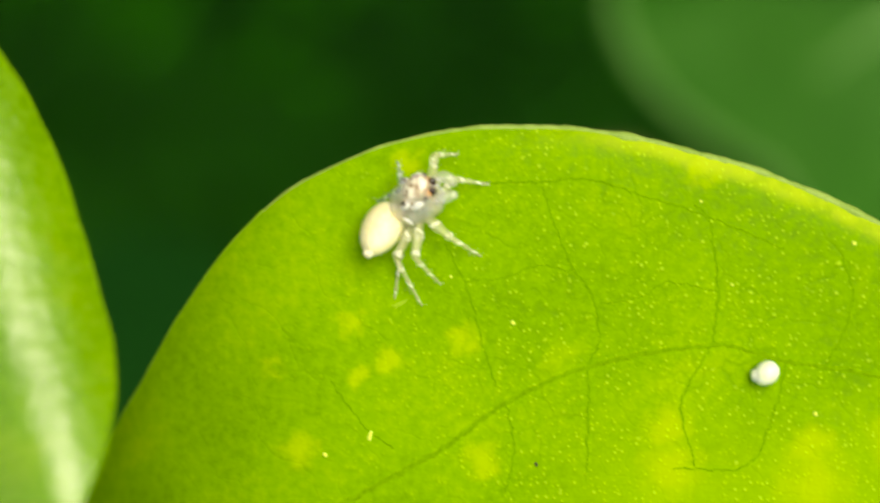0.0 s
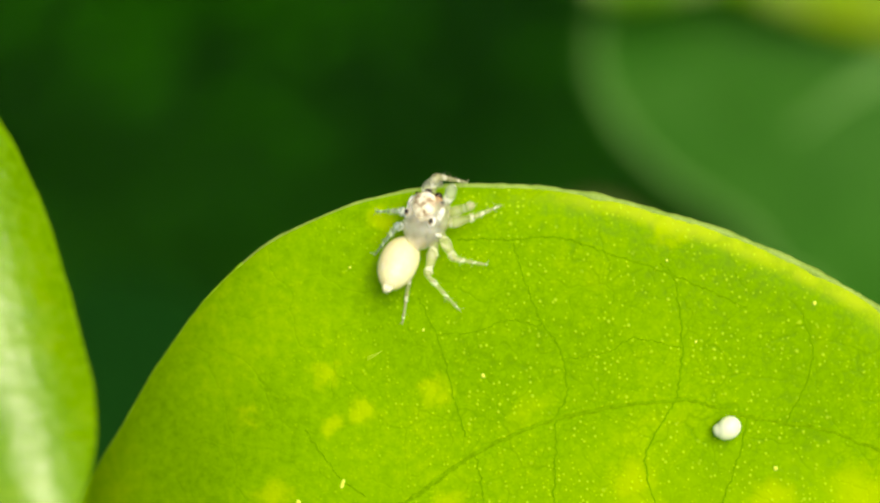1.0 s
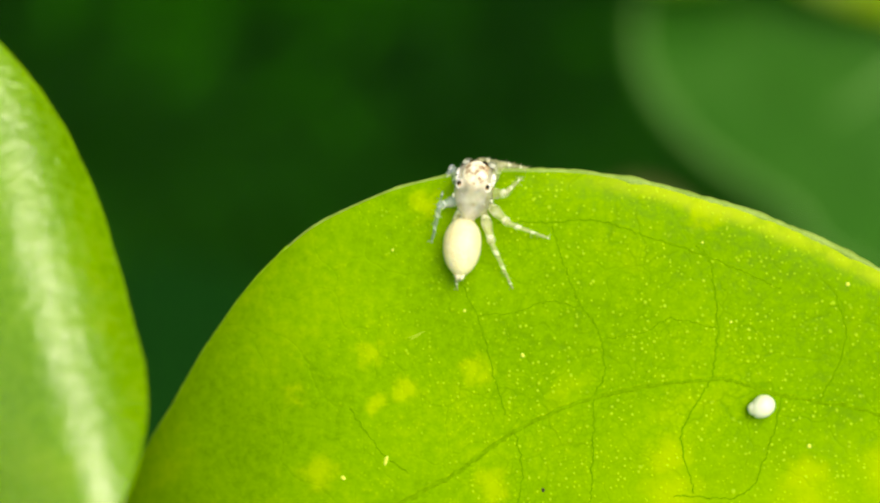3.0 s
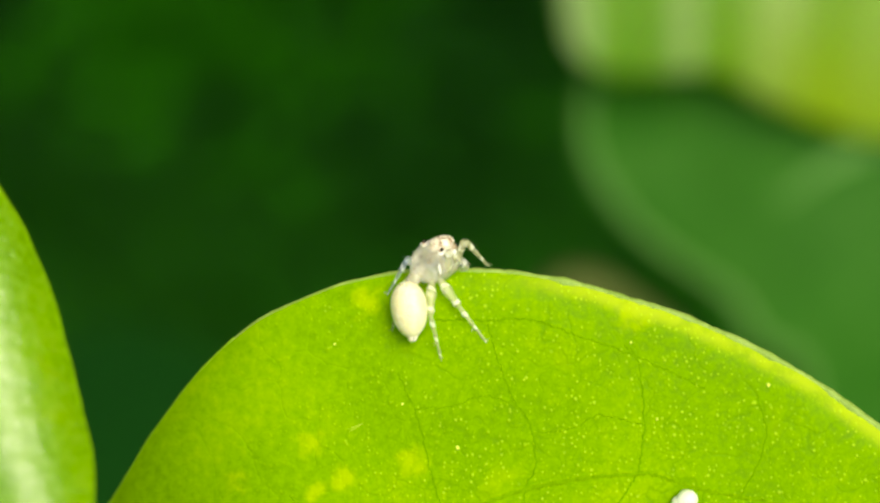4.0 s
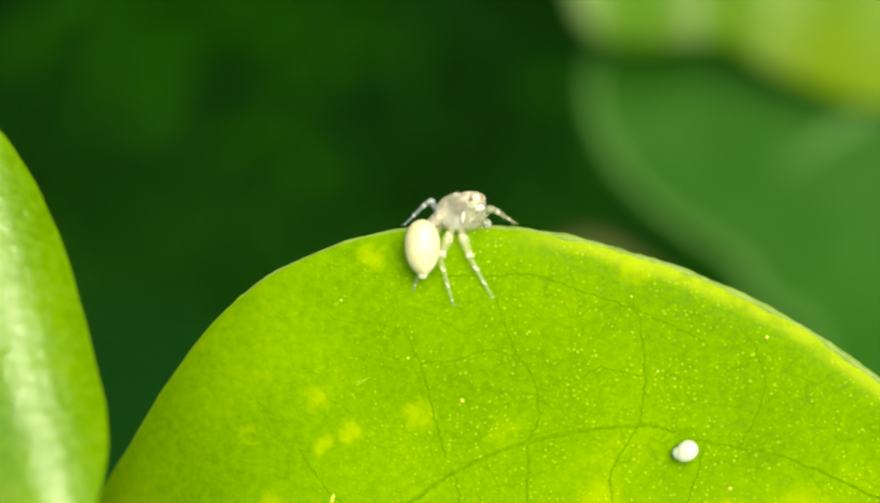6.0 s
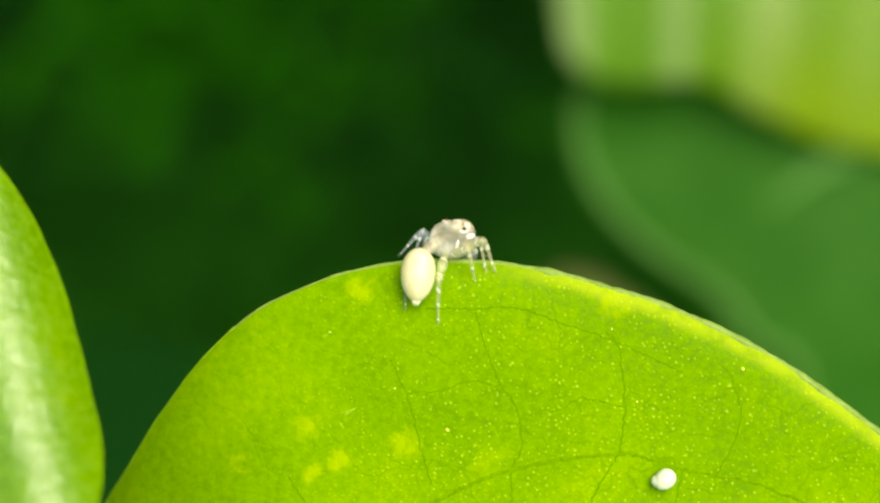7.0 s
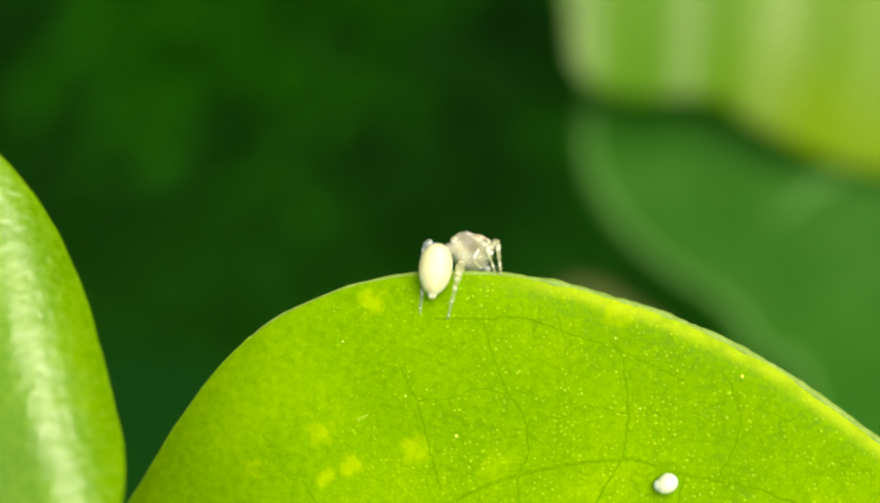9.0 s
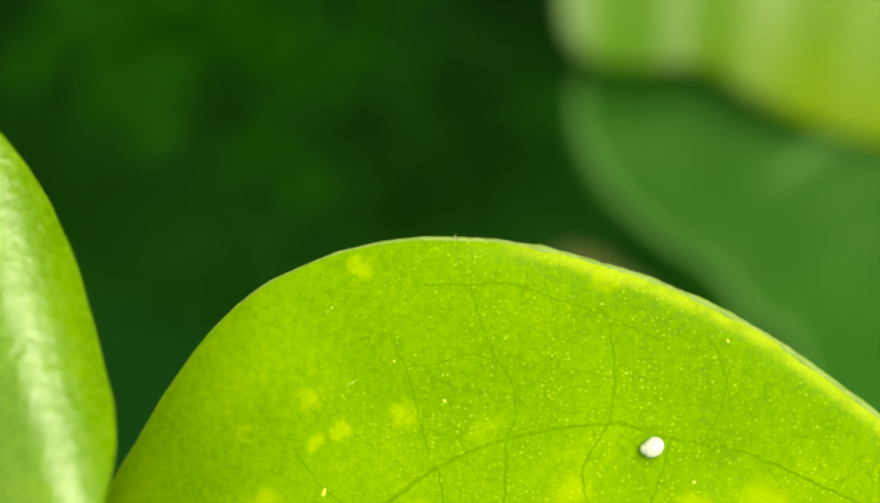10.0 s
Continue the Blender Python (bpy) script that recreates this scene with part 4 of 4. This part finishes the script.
FEET["right_1"] = [(0, 1.82, 5.54, 0), (0.5, 1.85, 6.71, 0), (1, 2.09, 6.85, 0), (1.5, 1.96, 6.78, 0), (2, 1.99, 7.27, 0), (3.5, 3.16, 7.92, 0), (4, 3.7, 7.8, 0), (4.5, 3.7, 7.7, 0), (5, 3.75, 7.7, 0), (5.5, 4.65, 7.75, 0), (6, 4.7, 7.79, 0), (7.5, 4.43, 6.88, 0), (8, 4.48, 7.39, 0), (8.5, 4.42, 7.47, 0), (9, 4.44, 7.55, 0), (9.2, 4.7, 7.9, 0), (9.35, 5.2, 7.6, -0.3), (9.6, 5.2, 7.2, -0.5), (10, 5.2, 5.1, -0.5)]
FEET["right_2"] = [(0, 1.56, 2.9, 0), (0.5, 2.72, 5.04, 0), (1, 3.29, 6.93, 0), (1.5, 3.35, 6.86, 0), (2, 2.92, 7.17, 0), (3.5, 2.4, 7.47, 0), (4, 2.9, 7.7, 0), (4.5, 3.3, 7.7, 0), (5, 3.3, 7.6, 0), (5.5, 3.3, 7.5, 0), (6, 3.6, 7.6, 0), (7.5, 4.4, 6.9, 0), (8, 4.35, 7.25, 0), (8.5, 4.3, 7.6, 0), (9, 4.2, 7.6, 0), (9.2, 4.4, 7.9, 0), (9.35, 5, 7.5, -0.3), (9.6, 5, 7.1, -0.5), (10, 5, 5, -0.5)]
FEET["right_3"] = [(0, 0.04, 1.9, 0), (0.5, 1.42, 2.78, 0), (1, 2.77, 4.67, 0), (1.5, 2.79, 4.59, 0), (2, 3.05, 6.19, 0), (3.5, 3.94, 4.41, 0), (4, 3.81, 4.62, 0), (4.5, 3.79, 4.68, 0), (5, 3.77, 4.77, 0), (5.5, 3.81, 4.6, 0), (6, 3.82, 4.68, 0), (7.5, 3.6, 7.8, 0), (8, 3.65, 7.8, 0), (8.5, 3.7, 7.8, 0), (9, 3.6, 7.8, 0), (9.2, 3.9, 7.9, 0), (9.35, 4.2, 7.6, -0.3), (9.6, 4.2, 7.2, -0.5), (10, 4.2, 5.1, -0.5)]
FEET["right_4"] = [(0, -0.64, 1.11, 0), (0.5, 0.46, 2.07, 0), (1, 1.79, 2.91, 0), (1.5, 1.91, 2.81, 0), (2, 2.43, 3.23, 0), (3.5, 2.17, 2.94, 0), (4, 1.91, 3.98, 0), (4.5, 2.14, 4.06, 0), (5, 2.15, 4.23, 0), (5.5, 2.24, 4.02, 0), (6, 2.21, 4.35, 0), (7.5, 2.11, 5.2, 0), (8, 2.08, 5.1, 0), (8.5, 2.08, 5.35, 0), (9, 2.15, 5.55, 0), (9.2, 2.4, 6.3, 0), (9.35, 4.9, 7.4, -0.3), (9.6, 4.9, 7, -0.5), (10, 4.9, 4.9, -0.5)]
TIMES = (0.0, 0.25, 0.5, 0.75, 1.0, 1.25, 1.5, 1.75, 2.0, 2.5, 3.0, 3.5, 3.75, 4.0, 4.25, 4.5, 5.0, 5.5, 6.0, 6.5, 7.0, 7.5, 8.0, 8.5, 8.75, 9.0, 9.1, 9.2, 9.25, 9.3, 9.4, 9.5, 9.75, 10.0)


# which way each knee points: seconds, across, along, out of the leaf
KNEES = {}
KNEES["left_1"] = [(0, -0.27, 0.61, 0.75), (0.5, -0.93, 0.33, -0.17), (1, -0.26, 0.64, 0.73), (1.5, -0.25, 0.63, 0.73), (2, -0.24, 0.53, 0.81), (3.5, -0.5, -0.2, -0.8), (4, -0.5, -0.2, -0.8), (4.5, -0.5, -0.2, -0.8), (5, -0.5, -0.2, -0.8), (5.5, -0.5, -0.2, -0.8), (6, -0.5, -0.2, -0.8), (7.5, -0.7, 0.3, -0.5), (8, -0.7, 0.3, -0.5), (8.5, -0.7, 0.3, -0.5), (9, -0.7, 0.3, -0.5)]
KNEES["left_2"] = [(0, -0.47, 0.03, 0.88), (0.5, -0.31, -0.13, 0.94), (1, -0.45, 0.12, 0.85), (1.5, -0.55, 0.14, 0.8), (2, -0.6, 0.15, 0.77), (3.5, -0.6, -0.2, -0.7), (4, -0.6, -0.2, -0.7), (4.5, -0.6, -0.18, -0.7), (5, -0.6, -0.15, -0.7), (5.5, -0.6, -0.12, -0.7), (6, -0.6, -0.1, -0.7), (7.5, -0.9, 0.45, -0.1), (8, -0.9, 0.45, -0.1), (8.5, -0.9, 0.45, -0.1), (9, -0.9, 0.45, -0.1)]
KNEES["left_3"] = [(0, -0.24, 0.28, 0.93), (0.5, -0.26, 0.27, 0.93), (1, -0.4, 0.1, 0.9), (1.5, -0.5, 0.0, 0.85), (2, -0.6, -0.1, 0.78), (3.5, -0.4, 0.1, 0.9), (4, -0.25, 0.49, 0.84), (4.5, -0.51, 0.47, 0.72), (5, -0.23, 0.24, -0.94), (5.5, -0.27, 0.45, -0.85), (6, -0.27, 0.72, -0.64), (7.5, -0.41, 0.41, -0.82), (8, -0.37, 0.32, -0.87), (8.5, -0.4, 0.47, -0.79), (9, -1, 0.4, 0.2)]
KNEES["left_4"] = [(0, -0.58, 0.04, 0.82), (0.5, -0.23, -0.02, 0.97), (1, -0.11, -0.05, 0.99), (1.5, -0.05, -0.05, 1), (2, -0.01, -0.07, 1), (3.5, -0.65, 0.01, 0.76), (4, -0.2, 0.3, 0.9), (4.5, -0.25, 0.27, 0.9), (5, -0.3, 0.25, 0.9), (5.5, -0.28, 0.11, 0.95), (6, -0.25, 0.16, 0.96), (7.5, -0.9, 0.36, 0.22), (8, -0.71, 0.21, 0.67), (8.5, -0.94, 0.29, 0.17), (9, -0.79, 0.42, 0.44), (9.3, -0.4, 0.8, 0.2)]
KNEES["right_1"] = [(0, -0.35, 0.93, 0.13), (0.5, -0.74, 0.67, -0.01), (1, 0.52, 0.19, 0.83), (1.5, 0.47, 0.24, 0.85), (2, 0.34, 0.25, 0.91), (3.5, -0.14, 0.49, 0.86), (4, 0.5, 0.75, 0.45), (4.5, 0.5, 0.75, 0.45), (5, 0.45, 0.7, 0.55), (5.5, 0.3, 0.5, 0.8), (6, 0.25, 0.5, 0.82), (7.5, 0.43, 0.63, 0.64), (8, 0.49, 0.78, -0.39), (8.5, 0.54, 0.68, -0.5), (9, 0.36, 0.93, 0.06), (9.3, 0.6, -0.4, -0.7)]
KNEES["right_2"] = [(0, -0.08, -0.7, 0.71), (0.5, 0.31, -0.1, 0.95), (1, 0.31, -0.07, 0.95), (1.5, 0.28, -0.13, 0.95), (2, 0.21, 0.11, 0.97), (3.5, 0.23, -0.32, 0.92), (4, 0.6, 0.7, 0.3), (4.5, 0.62, 0.68, 0.31), (5, 0.64, 0.66, 0.32), (5.5, 0.66, 0.64, 0.33), (6, 0.68, 0.62, 0.34), (7.5, 0.74, 0.56, 0.37), (8, 0.76, 0.54, 0.38), (8.5, 0.78, 0.52, 0.39), (9, 0.8, 0.5, 0.4), (9.3, 0.6, -0.4, -0.7)]
KNEES["right_3"] = [(0, -0.45, -0.48, 0.75), (0.5, -0.26, -0.47, 0.84), (1, -0.02, -0.52, 0.86), (1.5, -0.02, -0.45, 0.89), (2, 0.25, -0.08, 0.96), (3.5, -0.29, -0.44, 0.85), (4, -0.05, -0.23, 0.97), (4.5, 0.02, -0.15, 0.99), (5, -0.24, -0.33, 0.91), (5.5, -0.28, -0.32, 0.91), (6, -0.5, -0.35, 0.79), (7.5, 0.8, 0.4, 0.5), (8, 0.8, 0.4, 0.5), (8.5, 0.8, 0.4, 0.5), (9, 0.8, 0.4, 0.5), (9.3, 0.6, -0.4, -0.7)]
KNEES["right_4"] = [(0, -0.97, -0.16, 0.18), (0.5, -0.71, -0.34, 0.62), (1, -0.63, -0.39, 0.67), (1.5, -0.8, -0.43, 0.42), (2, -0.22, -0.3, 0.93), (3.5, -0.14, -0.13, 0.98), (4, -0.31, -0.23, 0.92), (4.5, -0.17, -0.22, 0.96), (5, -0.26, -0.23, 0.94), (5.5, -0.64, -0.2, 0.74), (6, -0.78, -0.12, 0.61), (7.5, 0.14, -0.12, 0.98), (8, 0.46, -0.15, 0.87), (8.5, 0.42, -0.15, 0.9), (9, -0.02, -0.06, 1), (9.3, 0.6, -0.4, -0.7)]


def pieces(row):
    return aim(row[0:3], row[3:6], row[6:9])


def motions():
    # a breath of wind turns the striped leaf about its lower corner
    corner = Matrix.Translation(Vector((17.5, 31, -112)) * MM)
    walk(stripe_leaf, [(t, corner @ pose(0, 0, 0, 0, 0, a) @ corner.inverted()) for t, a in
                       ((0.0, 9), (1.5, 8), (2.2, 7.5), (3.5, 6.5), (4.0, 3.5), (5.0, 3.5), (6.0, 3), (7.5, 1), (8.5, 0), (10.0, 0))])
    body = [(t, pieces(between(BODY, t))) for t in TIMES]
    walk(spider, [(t, LEAF @ m) for t, m in body])
    walk(abdomen, [(t, m.inverted() @ pieces(between(REAR, t))) for t, m in body])
    hind = Vector((0, -0.72, -0.15))
    walk(waist, [(t, aim(hind, (m.inverted() @ pieces(between(REAR, t)) @ Vector((0, 0.8 * MM, 0))) / MM - hind, (0.1, 0.1, 1))) for t, m in body])
    # the feelers fold under the face as it nears the leaf's edge
    mouth = Matrix.Translation(Vector((0, 0.84, -0.26)) * MM)
    for palp in palps:
        walk(palp, [(t, mouth @ pose(0, 0, 0, a, 0, 0) @ mouth.inverted()) for t, a in ((0.0, 0), (2.2, 0), (3.3, -60), (10.0, -60))])
    for key, (up, low) in legs.items():
        hip = Vector(HIPS[key])
        UPPER, LOWER = REACH[key[-1]]
        rows_up, rows_low = [], []
        for t, m in body:
            u, v, w = between(FEET[key], t)
            if w >= 0:
                w = MAIN.relief(u, v) + 0.02
            foot_at = m.inverted() @ (Vector((u, v, w)) * MM) / MM
            way = foot_at - hip
            d = min(max(way.length, 0.5), (UPPER + LOWER) * 0.995)
            way.normalize()
            out = m.inverted().to_3x3() @ Vector(between(KNEES[key], t))
            bend = (out - way * out.dot(way)).normalized()
            c = (UPPER ** 2 + d * d - LOWER ** 2) / (2 * UPPER * d)
            knee = hip + (way * c + bend * math.sqrt(max(0.0, 1 - c * c))) * UPPER
            end = hip + way * d
            a = aim(hip, knee - hip, bend + way * 0.01)
            b = aim(knee, end - knee, bend + way * 0.01)
            rows_up.append((t, a))
            rows_low.append((t, a.inverted() @ b))
        walk(up, rows_up)
        walk(low, rows_low)


motions()
